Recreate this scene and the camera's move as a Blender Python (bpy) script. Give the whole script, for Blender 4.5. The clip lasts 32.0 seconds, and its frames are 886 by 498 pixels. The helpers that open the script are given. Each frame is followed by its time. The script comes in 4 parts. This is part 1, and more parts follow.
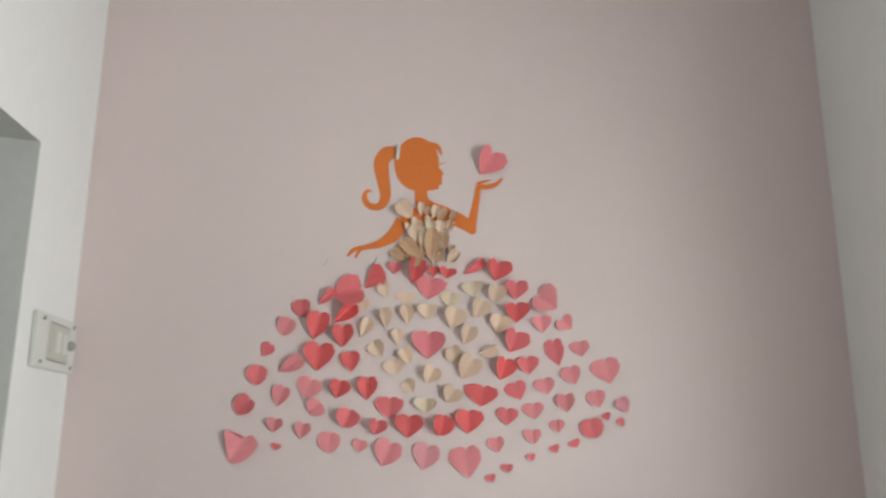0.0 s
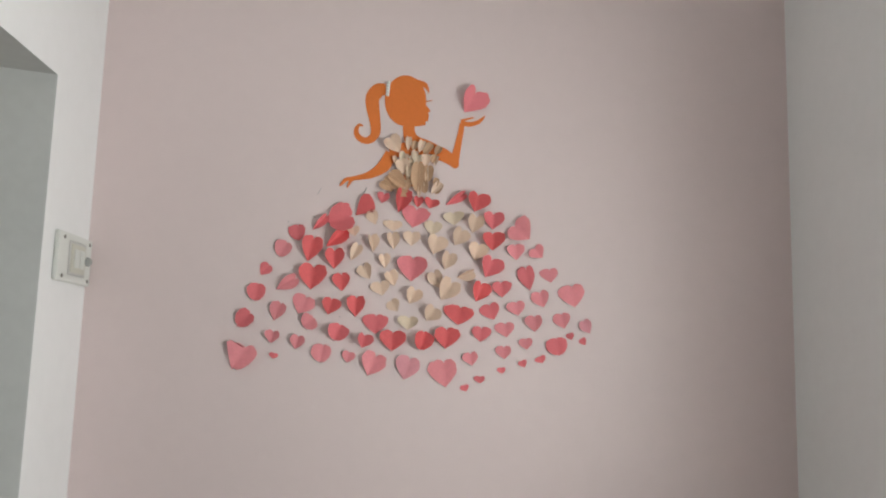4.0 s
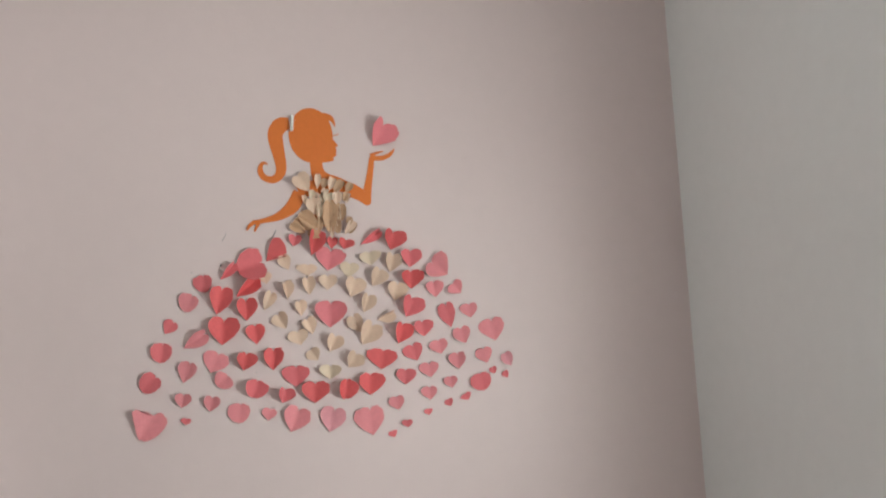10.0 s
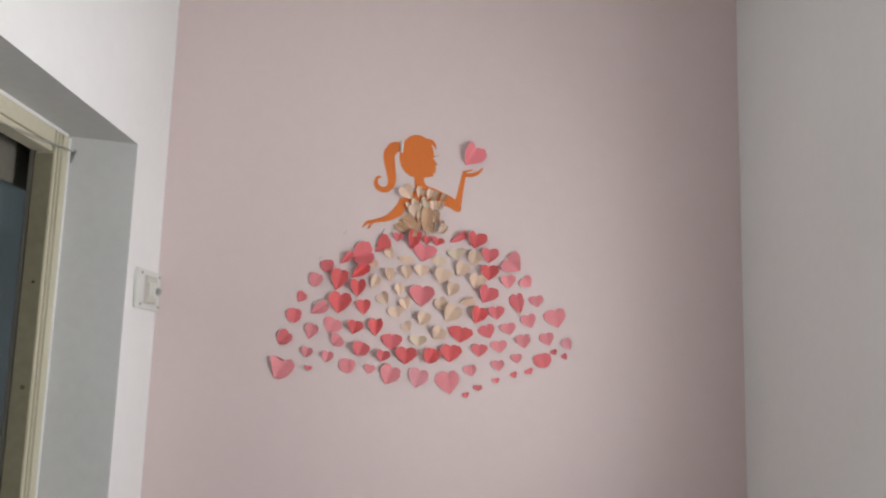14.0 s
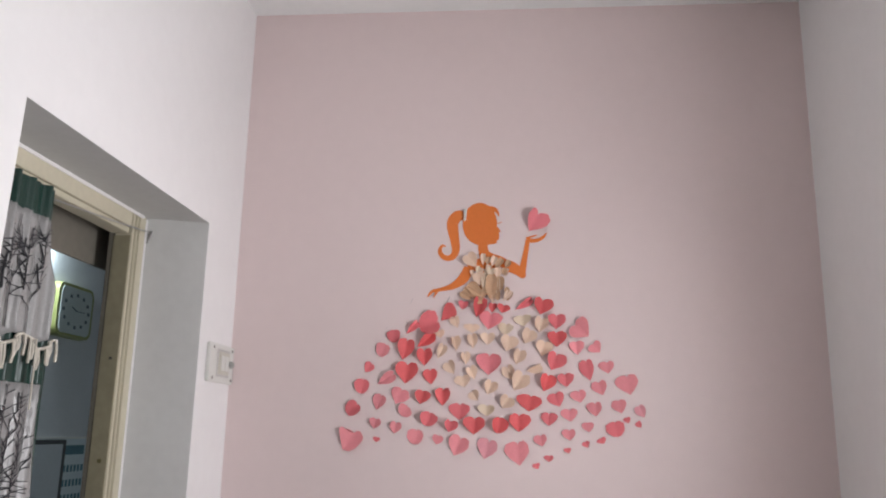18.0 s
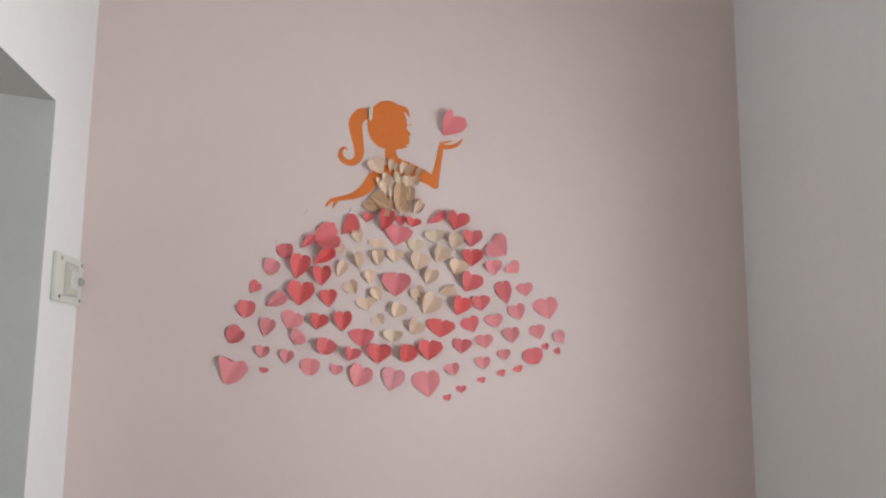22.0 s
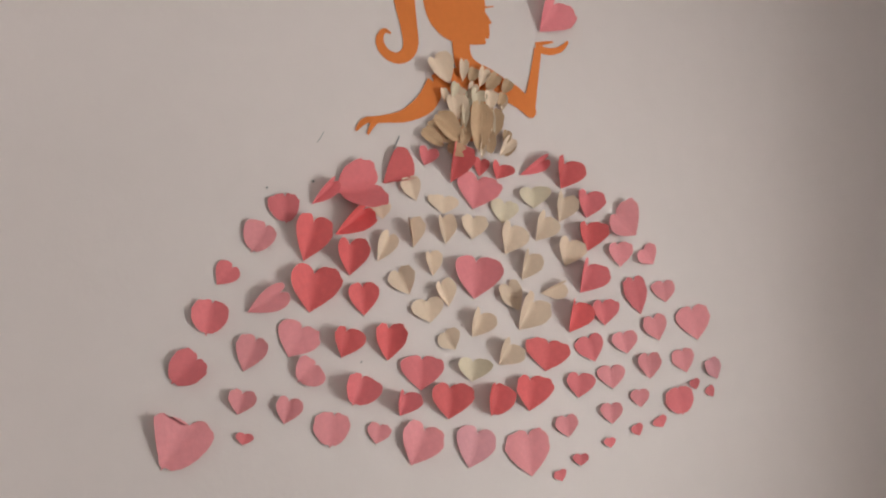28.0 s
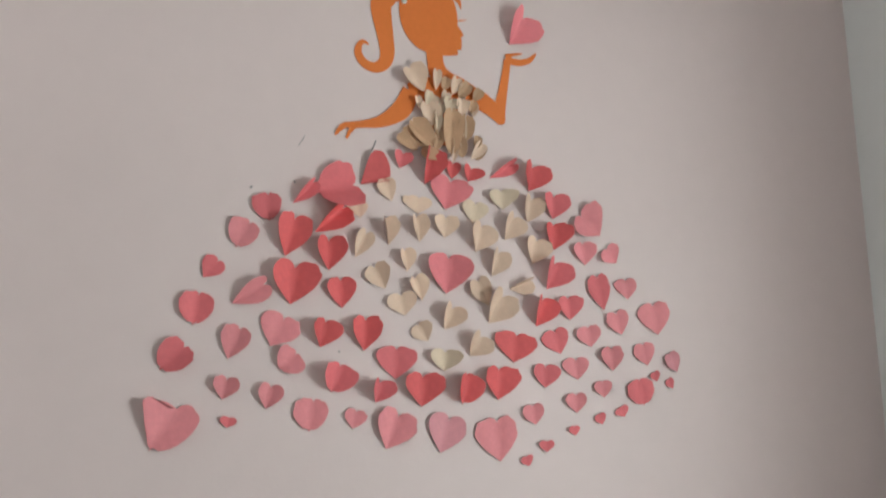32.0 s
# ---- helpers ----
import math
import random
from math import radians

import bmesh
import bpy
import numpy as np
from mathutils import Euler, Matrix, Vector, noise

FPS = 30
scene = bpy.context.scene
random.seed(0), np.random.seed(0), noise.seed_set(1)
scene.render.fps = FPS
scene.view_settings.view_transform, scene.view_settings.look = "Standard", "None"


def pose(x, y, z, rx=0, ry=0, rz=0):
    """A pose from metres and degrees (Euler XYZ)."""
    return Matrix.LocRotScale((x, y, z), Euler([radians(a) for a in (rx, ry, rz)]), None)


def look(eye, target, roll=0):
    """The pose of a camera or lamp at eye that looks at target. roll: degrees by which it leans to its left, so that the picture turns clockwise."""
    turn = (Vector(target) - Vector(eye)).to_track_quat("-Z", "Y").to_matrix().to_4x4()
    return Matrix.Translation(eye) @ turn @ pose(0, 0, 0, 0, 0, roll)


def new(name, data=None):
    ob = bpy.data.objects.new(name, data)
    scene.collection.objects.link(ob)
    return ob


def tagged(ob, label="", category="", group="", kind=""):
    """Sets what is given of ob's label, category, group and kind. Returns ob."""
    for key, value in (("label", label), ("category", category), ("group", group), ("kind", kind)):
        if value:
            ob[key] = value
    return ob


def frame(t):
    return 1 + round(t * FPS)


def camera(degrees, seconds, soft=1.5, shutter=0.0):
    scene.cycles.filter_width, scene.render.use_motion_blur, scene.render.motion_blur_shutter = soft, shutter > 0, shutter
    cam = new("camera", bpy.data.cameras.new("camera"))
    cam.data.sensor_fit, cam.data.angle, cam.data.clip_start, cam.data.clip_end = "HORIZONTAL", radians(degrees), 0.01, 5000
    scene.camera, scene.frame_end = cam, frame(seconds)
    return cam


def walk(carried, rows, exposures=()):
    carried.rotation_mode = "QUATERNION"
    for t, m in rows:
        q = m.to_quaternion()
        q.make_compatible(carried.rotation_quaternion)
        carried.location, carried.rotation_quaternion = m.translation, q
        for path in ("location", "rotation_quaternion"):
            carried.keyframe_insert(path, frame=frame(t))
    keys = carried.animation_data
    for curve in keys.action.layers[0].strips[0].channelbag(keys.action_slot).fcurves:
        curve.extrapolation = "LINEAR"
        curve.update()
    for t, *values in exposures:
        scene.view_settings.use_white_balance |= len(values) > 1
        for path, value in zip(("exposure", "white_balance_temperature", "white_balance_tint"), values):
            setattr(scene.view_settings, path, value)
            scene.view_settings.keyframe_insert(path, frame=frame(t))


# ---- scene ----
cam = camera(57.2, 32.0, soft=2.0, shutter=0.5)
PATH = [
    (0, (-0.096, 0.308, 1.42), (0.008, 2.249, 1.889), 0.2),
    (0.5, (-0.045, 0.28, 1.432), (-0.103, 2.238, 1.832), -0.2),
    (1, (-0.075, 0.269, 1.43), (-0.14, 2.228, 1.829), 0.3),
    (1.5, (-0.105, 0.262, 1.426), (-0.087, 2.223, 1.816), 0.8),
    (2, (-0.079, 0.234, 1.417), (-0.038, 2.192, 1.824), 1.2),
    (2.5, (-0.043, 0.209, 1.398), (-0.001, 2.17, 1.788), 0.7),
    (3, (-0.048, 0.19, 1.391), (-0.012, 2.148, 1.798), 0.3),
    (3.5, (-0.085, 0.172, 1.398), (0.032, 2.139, 1.737), 1.8),
    (5.5, (-0.083, -0.342, 1.513), (0.098, 1.641, 1.697), 0.3),
    (6, (-0.097, -0.494, 1.463), (0.133, 1.485, 1.644), -0.0),
    (6.5, (-0.095, -0.64, 1.481), (0.063, 1.341, 1.705), 1.3),
    (7, (-0.021, -0.713, 1.481), (0.095, 1.279, 1.623), 1.0),
    (7.5, (-0.062, -0.743, 1.499), (0.05, 1.244, 1.69), -0.1),
    (8, (-0.1, -0.667, 1.491), (0.031, 1.32, 1.681), -0.7),
    (8.5, (-0.181, -0.448, 1.475), (0.12, 1.519, 1.675), 0.3),
    (9, (-0.341, -0.196, 1.48), (0.137, 1.735, 1.683), -0.5),
    (9.5, (-0.313, 0.04, 1.512), (0.076, 1.985, 1.77), -2.8),
    (10, (-0.369, 0.206, 1.603), (0.212, 2.109, 1.813), -3.0),
    (10.5, (-0.323, 0.226, 1.572), (0.169, 2.158, 1.732), -1.3),
    (11, (-0.302, 0.177, 1.555), (0.099, 2.13, 1.716), -1.8),
    (11.5, (-0.282, 0.086, 1.539), (-0.012, 2.055, 1.758), -2.3),
    (12, (-0.291, 0.0, 1.551), (0.013, 1.966, 1.76), -1.8),
    (12.5, (-0.279, -0.129, 1.496), (0.156, 1.808, 1.738), -3.2),
    (13, (-0.24, -0.3, 1.432), (-0.074, 1.68, 1.657), -0.9),
    (13.5, (-0.143, -0.351, 1.423), (0.031, 1.615, 1.746), -0.8),
    (14, (-0.038, -0.4, 1.441), (0.023, 1.579, 1.722), 1.7),
    (14.5, (0.055, -0.383, 1.446), (0.016, 1.593, 1.749), 1.2),
    (16.5, (0.115, -0.393, 1.433), (-0.009, 1.568, 1.804), 0.2),
    (17, (0.126, -0.401, 1.452), (-0.021, 1.557, 1.835), 0.4),
    (17.5, (0.088, -0.395, 1.474), (-0.084, 1.564, 1.839), 1.1),
    (18, (0.068, -0.392, 1.44), (-0.106, 1.551, 1.882), 1.1),
    (18.5, (0.078, -0.387, 1.447), (-0.089, 1.566, 1.844), 0.8),
    (19, (0.085, -0.377, 1.436), (-0.038, 1.584, 1.807), 0.0),
    (19.5, (0.023, -0.371, 1.44), (0.006, 1.596, 1.8), 0.6),
    (20, (-0.072, -0.347, 1.432), (0.059, 1.626, 1.731), 0.3),
    (20.5, (-0.175, -0.327, 1.436), (0.02, 1.653, 1.64), 1.4),
    (21, (-0.27, -0.217, 1.404), (-0.025, 1.755, 1.63), -0.1),
    (21.5, (-0.238, -0.087, 1.425), (0.015, 1.883, 1.659), 0.5),
    (22, (-0.221, -0.018, 1.427), (0.054, 1.942, 1.716), 0.5),
    (22.5, (-0.185, -0.034, 1.427), (-0.067, 1.936, 1.754), -1.2),
    (23, (-0.182, -0.163, 1.445), (0.0, 1.811, 1.709), -1.8),
    (23.5, (-0.136, -0.313, 1.446), (0.015, 1.675, 1.612), -0.8),
    (24, (-0.162, -0.392, 1.525), (-0.003, 1.599, 1.628), -0.3),
    (24.5, (-0.032, -0.387, 1.491), (-0.092, 1.603, 1.687), 0.2),
    (26.5, (-0.453, 0.453, 1.417), (-0.091, 2.374, 1.839), -0.8),
    (27, (-0.566, 0.753, 1.431), (0.005, 2.615, 1.886), 3.0),
    (27.5, (-0.665, 1.032, 1.477), (0.128, 2.832, 1.836), -0.1),
    (28, (-0.632, 1.196, 1.494), (0.165, 3.001, 1.823), -0.1),
    (28.5, (-0.666, 1.231, 1.529), (0.27, 2.982, 1.771), -0.1),
    (29, (-0.716, 1.23, 1.516), (0.292, 2.927, 1.837), 1.4),
    (29.5, (-0.734, 1.167, 1.48), (0.211, 2.865, 1.952), 2.9),
    (30, (-0.723, 1.133, 1.474), (0.181, 2.871, 1.879), 3.0),
    (30.5, (-0.705, 1.123, 1.471), (0.182, 2.862, 1.909), 0.6),
    (31, (-0.703, 1.112, 1.474), (0.135, 2.887, 1.858), 0.8),
    (31.5, (-0.7, 1.11, 1.463), (0.177, 2.857, 1.886), -0.9),
    (32, (-0.65, 1.116, 1.447), (0.183, 2.897, 1.814), -0.2),
]
LIGHT_METER = [(0, -0.18, 6555, 2.0), (1, -0.23, 6495, 4.3), (2, -0.20, 6495, 4.3), (3, -0.18, 6495, 4.3), (6, -0.24, 6820, 6.9), (7.5, -0.28, 6565, 13.6), (8, -0.27, 6610, 12.9), (9, -0.17, 6545, 9.3), (10, -0.16, 6645, 4.3), (11, -0.20, 7080, 4.8), (12, -0.23, 6790, 4.1), (13, -0.20, 6905, 7.0), (14, -0.15, 6545, 9.3), (17, -0.13, 6500, 13.6), (18, -0.12, 6555, 15.2), (20, -0.12, 6485, 13.1), (21, -0.16, 6500, 7.3), (22, -0.16, 6570, 6.3), (23, -0.18, 6500, 7.3), (24, -0.12, 6385, 8.7), (27, -0.16, 6630, 4.0), (28, -0.20, 6685, 1.4), (29, -0.20, 6460, 1.5), (31, -0.18, 6440, 1.0), (32, -0.18, 6440, 1.0)]
walk(cam, [(t, look(eye, target, roll)) for t, eye, target, roll in PATH], exposures=LIGHT_METER)

# ---- light ----
world = bpy.data.worlds.new("sky")
scene.world = world
world.use_nodes = True
wn = world.node_tree.nodes
sky = wn.new("ShaderNodeTexSky")
sky.sky_type = 'NISHITA'
sky.sun_disc = False
sky.sun_elevation, sky.sun_rotation = radians(48), radians(250)
world.node_tree.links.new(sky.outputs[0], wn["Background"].inputs[0])
wn["Background"].inputs[1].default_value = 0.08

sun = new("sun", bpy.data.lights.new("sun", 'SUN'))
sun.data.energy, sun.data.angle, sun.data.color = 2.0, radians(0.6), (1.0, 0.95, 0.88)
sun.matrix_world = look((-6, 4, 9), (0, 0, 0))

day = new("window_daylight", bpy.data.lights.new("window_daylight", 'AREA'))
day.data.shape, day.data.size, day.data.size_y = 'RECTANGLE', 0.91, 1.19
day.data.energy, day.data.color = 56.0, (0.965, 0.985, 1.0)
day.matrix_world = look((1.335, 0.995, 1.472), (0.0, 0.995, 1.70))

# unseen lamp, inferred from the bright top of the corridor wall
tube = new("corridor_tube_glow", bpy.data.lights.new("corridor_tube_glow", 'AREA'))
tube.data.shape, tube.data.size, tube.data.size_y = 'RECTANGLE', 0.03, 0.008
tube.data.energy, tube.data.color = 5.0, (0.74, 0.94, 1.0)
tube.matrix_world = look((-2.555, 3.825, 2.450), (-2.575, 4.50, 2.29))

# added fill lamp, out of view, to brighten the clock and lower corridor
corridor_fill = new("corridor_tube_length", bpy.data.lights.new("corridor_tube_length", 'AREA'))
corridor_fill.data.shape, corridor_fill.data.size, corridor_fill.data.size_y = 'RECTANGLE', 0.03, 0.80
corridor_fill.data.energy, corridor_fill.data.color = 13.0, (0.80, 0.95, 1.0)
corridor_fill.matrix_world = pose(-2.565, 3.36, 2.446, 0, -25, 0)

# ---- materials ----
def mat(name, color, rough=0.6, metal=0.0, vary=0.06, scale=9.0, bump=0.0, bump_scale=120.0, rand=0.0, spec=0.4, trans=0.0, alpha=1.0):
    m = bpy.data.materials.new(name)
    m.use_nodes = True
    n, l = m.node_tree.nodes, m.node_tree.links
    b = n["Principled BSDF"]
    b.inputs["Roughness"].default_value = rough
    b.inputs["Metallic"].default_value = metal
    b.inputs["Specular IOR Level"].default_value = spec
    if trans:
        b.inputs["Transmission Weight"].default_value = trans
    co = n.new("ShaderNodeTexCoord")
    big, fine = n.new("ShaderNodeTexNoise"), n.new("ShaderNodeTexNoise")
    big.inputs["Scale"].default_value, big.inputs["Detail"].default_value = scale * 0.2, 3
    fine.inputs["Scale"].default_value, fine.inputs["Detail"].default_value = scale * 4, 5
    l.new(co.outputs["Object"], big.inputs["Vector"]), l.new(co.outputs["Object"], fine.inputs["Vector"])
    mix = n.new("ShaderNodeMath")
    mix.operation = 'ADD'
    l.new(big.outputs[0], mix.inputs[0]), l.new(fine.outputs[0], mix.inputs[1])
    val = n.new("ShaderNodeMapRange")
    val.inputs[1].default_value, val.inputs[2].default_value = 0.6, 1.4
    val.inputs[3].default_value, val.inputs[4].default_value = 1 - vary, 1 + vary
    l.new(mix.outputs[0], val.inputs[0])
    out = val.outputs[0]
    if rand:
        info, rr, mul = n.new("ShaderNodeObjectInfo"), n.new("ShaderNodeMapRange"), n.new("ShaderNodeMath")
        rr.inputs[3].default_value, rr.inputs[4].default_value = 1 - rand, 1 + rand
        mul.operation = 'MULTIPLY'
        l.new(info.outputs["Random"], rr.inputs[0]), l.new(rr.outputs[0], mul.inputs[0]), l.new(out, mul.inputs[1])
        out = mul.outputs[0]
    hsv = n.new("ShaderNodeHueSaturation")
    hsv.inputs["Color"].default_value = (*color, 1)
    l.new(out, hsv.inputs["Value"])
    l.new(hsv.outputs[0], b.inputs["Base Color"])
    if bump:
        bt, bn = n.new("ShaderNodeTexNoise"), n.new("ShaderNodeBump")
        bt.inputs["Scale"].default_value, bt.inputs["Detail"].default_value = bump_scale, 6
        bn.inputs["Strength"].default_value, bn.inputs["Distance"].default_value = bump, 0.004
        l.new(co.outputs["Object"], bt.inputs["Vector"]), l.new(bt.outputs[0], bn.inputs["Height"]), l.new(bn.outputs[0], b.inputs["Normal"])
    return m


PINK_WALL = mat("pink wall paint", (0.78, 0.65, 0.635), 0.55, vary=0.018, scale=6, bump=0.10, bump_scale=60)
WHITE_WALL = mat("white wall paint", (0.875, 0.865, 0.86), 0.55, vary=0.02, scale=6, bump=0.10, bump_scale=60)
# darker grey for the doorway reveal; the recess's shade is in this colour
REVEAL = mat("shaded grey reveal", (0.585, 0.585, 0.57), 0.7, vary=0.05, scale=8, bump=0.12, bump_scale=50)
CEILING = mat("white ceiling distemper", (0.86, 0.86, 0.85), 0.8, vary=0.03, bump=0.1)
FLOOR = mat("mosaic floor tile", (0.46, 0.44, 0.41), 0.35, vary=0.15, scale=40)
GREY_WALL = mat("grey corridor paint", (0.56, 0.57, 0.58), 0.6, vary=0.04, bump=0.1)
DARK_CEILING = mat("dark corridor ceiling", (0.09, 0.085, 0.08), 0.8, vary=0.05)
BROWN = mat("dull brown paint", (0.19, 0.175, 0.145), 0.7, vary=0.1, bump=0.1)
CREAM_WOOD = mat("cream painted wood", (0.60, 0.56, 0.43), 0.42, vary=0.06, scale=14, bump=0.15, bump_scale=90)
WHITE_WOOD = mat("off-white painted window wood", (0.76, 0.75, 0.70), 0.4, vary=0.05, scale=14, bump=0.1)
IRON = mat("grey painted iron", (0.22, 0.22, 0.215), 0.5, vary=0.15, scale=60)
# grey for the shade band round the window and for the switch rim
SHADE_RIM_GREY = mat("grey of window shade and switch rim", (0.60, 0.59, 0.565), 0.7, vary=0.08, bump=0.15)
REBATE = mat("shaded olive tan paint", (0.34, 0.31, 0.21), 0.6, vary=0.14, scale=10, bump=0.15, bump_scale=60)
KNOB = mat("grey plastic", (0.42, 0.42, 0.40), 0.4, vary=0.05)
GROOVE_GREY = mat("dark grey behind frame grooves", (0.34, 0.335, 0.31), 0.6, vary=0.15, scale=30)
CHROME = mat("steel", (0.62, 0.62, 0.62), 0.3, 1.0, vary=0.05)
PLASTIC = mat("white switch plastic", (0.74, 0.74, 0.70), 0.35, vary=0.02)
IVORY = mat("ivory switch plastic", (0.62, 0.60, 0.52), 0.35, vary=0.03)
SCREW = mat("brass screw", (0.25, 0.23, 0.20), 0.4, 0.8)
ORANGE = mat("orange paper", (0.78, 0.205, 0.042), 0.62, vary=0.05, scale=20, bump=0.05)
BEAD = mat("white bead", (0.80, 0.80, 0.76), 0.4, vary=0.03)
PINK = mat("pink paper", (0.82, 0.288, 0.315), 0.65, vary=0.07, scale=30, bump=0.22, bump_scale=70, rand=0.10)
PALE = mat("pale pink paper", (0.80, 0.345, 0.385), 0.65, vary=0.07, scale=30, bump=0.22, bump_scale=70, rand=0.05)
ROSE = mat("rose red paper", (0.785, 0.185, 0.205), 0.65, vary=0.07, scale=30, bump=0.22, bump_scale=70, rand=0.10)
HOT = mat("bright pink paper", (0.83, 0.24, 0.272), 0.65, vary=0.06, scale=30, bump=0.22, bump_scale=70, rand=0.05)
RED = mat("red paper", (0.755, 0.132, 0.136), 0.65, vary=0.08, scale=30, bump=0.22, bump_scale=70, rand=0.12)
CREAM = mat("cream paper", (0.80, 0.585, 0.45), 0.65, vary=0.06, scale=30, bump=0.22, bump_scale=70, rand=0.10)
LEMON = mat("lemon cream paper", (0.77, 0.62, 0.47), 0.65, vary=0.06, scale=30, bump=0.22, bump_scale=70, rand=0.06)
TAN = mat("tan paper", (0.58, 0.36, 0.225), 0.65, vary=0.08, scale=30, bump=0.22, bump_scale=70, rand=0.12)
GREEN_CLOTH = mat("dark green satin", (0.009, 0.041, 0.031), 0.38, vary=0.2, scale=40, spec=0.6)
GREY_CLOTH = mat("silver grey satin", (0.33, 0.325, 0.32), 0.26, vary=0.10, scale=40, spec=0.6, bump=0.15, bump_scale=400)
OLIVE_CLOTH = mat("olive gold lining", (0.16, 0.14, 0.06), 0.4, vary=0.35, scale=90, spec=0.6)
PRINT = mat("black print", (0.03, 0.03, 0.035), 0.5, vary=0.2)
FRINGE = mat("cream cotton fringe", (0.62, 0.58, 0.50), 0.8, vary=0.12, scale=80)
LIME = mat("olive lime plastic", (0.26, 0.28, 0.10), 0.4, vary=0.05)
DIAL = mat("pale clock dial", (0.52, 0.58, 0.56), 0.35, vary=0.04)
INK = mat("dark print ink", (0.10, 0.13, 0.14), 0.6, vary=0.1)
PAPER = mat("white calendar paper", (0.62, 0.70, 0.72), 0.6, vary=0.05)
TEAL_INK = mat("teal print ink", (0.09, 0.20, 0.24), 0.6, vary=0.1)
DARK_FRAME = mat("dark frame wood", (0.05, 0.05, 0.05), 0.4, vary=0.15)
GLASS_PAPER = mat("pale framed sheet", (0.55, 0.58, 0.60), 0.25, vary=0.06)
STRAP = mat("dark grey webbing", (0.06, 0.085, 0.09), 0.6, vary=0.2, scale=80)
BAG = mat("grey blue bag cloth", (0.20, 0.27, 0.29), 0.6, vary=0.12, scale=60)
YELLOW = mat("yellow label", (0.75, 0.62, 0.08), 0.5)
SHIELD_WHITE = mat("white lamp shield", (0.8, 0.8, 0.8), 0.4)
PENCIL = mat("pencil smudge", (0.30, 0.27, 0.27), 0.8)


# ---- helpers for building ----
def mesh_of(name, bm, material):
    me = bpy.data.meshes.new(name)
    bmesh.ops.recalc_face_normals(bm, faces=bm.faces)
    bm.to_mesh(me)
    bm.free()
    me.materials.append(material)
    return me


def thing(name, bm, material, label="", category="", group="", kind=""):
    return tagged(new(name, mesh_of(name, bm, material)), label, category, group, kind)


def part(name, bm, material, parent, label=""):
    ob = new(name, mesh_of(name, bm, material))
    ob.parent = parent
    return tagged(ob, label)


def empty(name, at, label, category, group=""):
    ob = new(name)
    ob.location = at
    ob.empty_display_size = 0.02
    bpy.context.view_layer.update()
    return tagged(ob, label, category, group)


def add_box(bm, lo, hi, bevel=0.0):
    made = bmesh.ops.create_cube(bm, size=1)
    c = [(a + b) / 2 for a, b in zip(lo, hi)]
    s = [b - a for a, b in zip(lo, hi)]
    for v in made["verts"]:
        v.co = Vector([c[i] + v.co[i] * s[i] for i in range(3)])
    if bevel:
        edges = list({e for v in made["verts"] for e in v.link_edges})
        bmesh.ops.bevel(bm, geom=edges, offset=bevel, segments=2, affect='EDGES')
    return bm


def box(lo, hi, bevel=0.0):
    return add_box(bmesh.new(), lo, hi, bevel)


def tube_along(bm, pts, r, sides=8, flat=1.0):
    """A round bar through the points."""
    pts = [Vector(p) for p in pts]
    rings = []
    for i, p in enumerate(pts):
        d = (pts[min(i + 1, len(pts) - 1)] - pts[max(i - 1, 0)]).normalized()
        a = d.cross(Vector((0.31, 0.17, 0.93))).normalized()
        b = d.cross(a)
        rings.append([bm.verts.new(p + r * (math.cos(2 * math.pi * k / sides) * a + flat * math.sin(2 * math.pi * k / sides) * b)) for k in range(sides)])
    for u, w in zip(rings, rings[1:]):
        for k in range(sides):
            bm.faces.new((u[k], u[(k + 1) % sides], w[(k + 1) % sides], w[k]))
    bm.faces.new(rings[0][::-1]), bm.faces.new(rings[-1])
    return bm


def sheet(rows, thick):
    """A thin sheet over a grid of points, with thickness."""
    bm = bmesh.new()
    grid = [[bm.verts.new(p) for p in row] for row in rows]
    for r0, r1 in zip(grid, grid[1:]):
        for k in range(len(r0) - 1):
            bm.faces.new((r0[k], r0[k + 1], r1[k + 1], r1[k]))
    for face in bm.faces:
        face.smooth = True
    bmesh.ops.recalc_face_normals(bm, faces=bm.faces)
    bmesh.ops.solidify(bm, geom=bm.faces, thickness=thick)
    return bm


# ---- room ----
XL, XR, YB, YF, TOP = -0.94, 1.122, 2.45, -2.1, 3.028
thing("wall_back", box((XL - 0.3, YB, 0), (XR + 0.24, YB + 0.24, TOP)), PINK_WALL, "smooth pale pink painted plaster wall", "wall", kind="structure")
thing("wall_front", box((XL - 0.3, YF - 0.2, 0), (XR + 0.24, YF, TOP)), WHITE_WALL, "plain white painted wall", "wall", kind="structure")
thing("floor", box((-3.0, YF - 0.2, -0.12), (XR + 0.24, 6.0, 0)), FLOOR, "speckled mosaic floor", "floor", kind="structure")
thing("ceiling", box((XL - 0.3, YF - 0.2, TOP), (XR + 0.24, YB + 0.24, TOP + 0.12)), CEILING, "plain white ceiling", "ceiling", kind="structure")

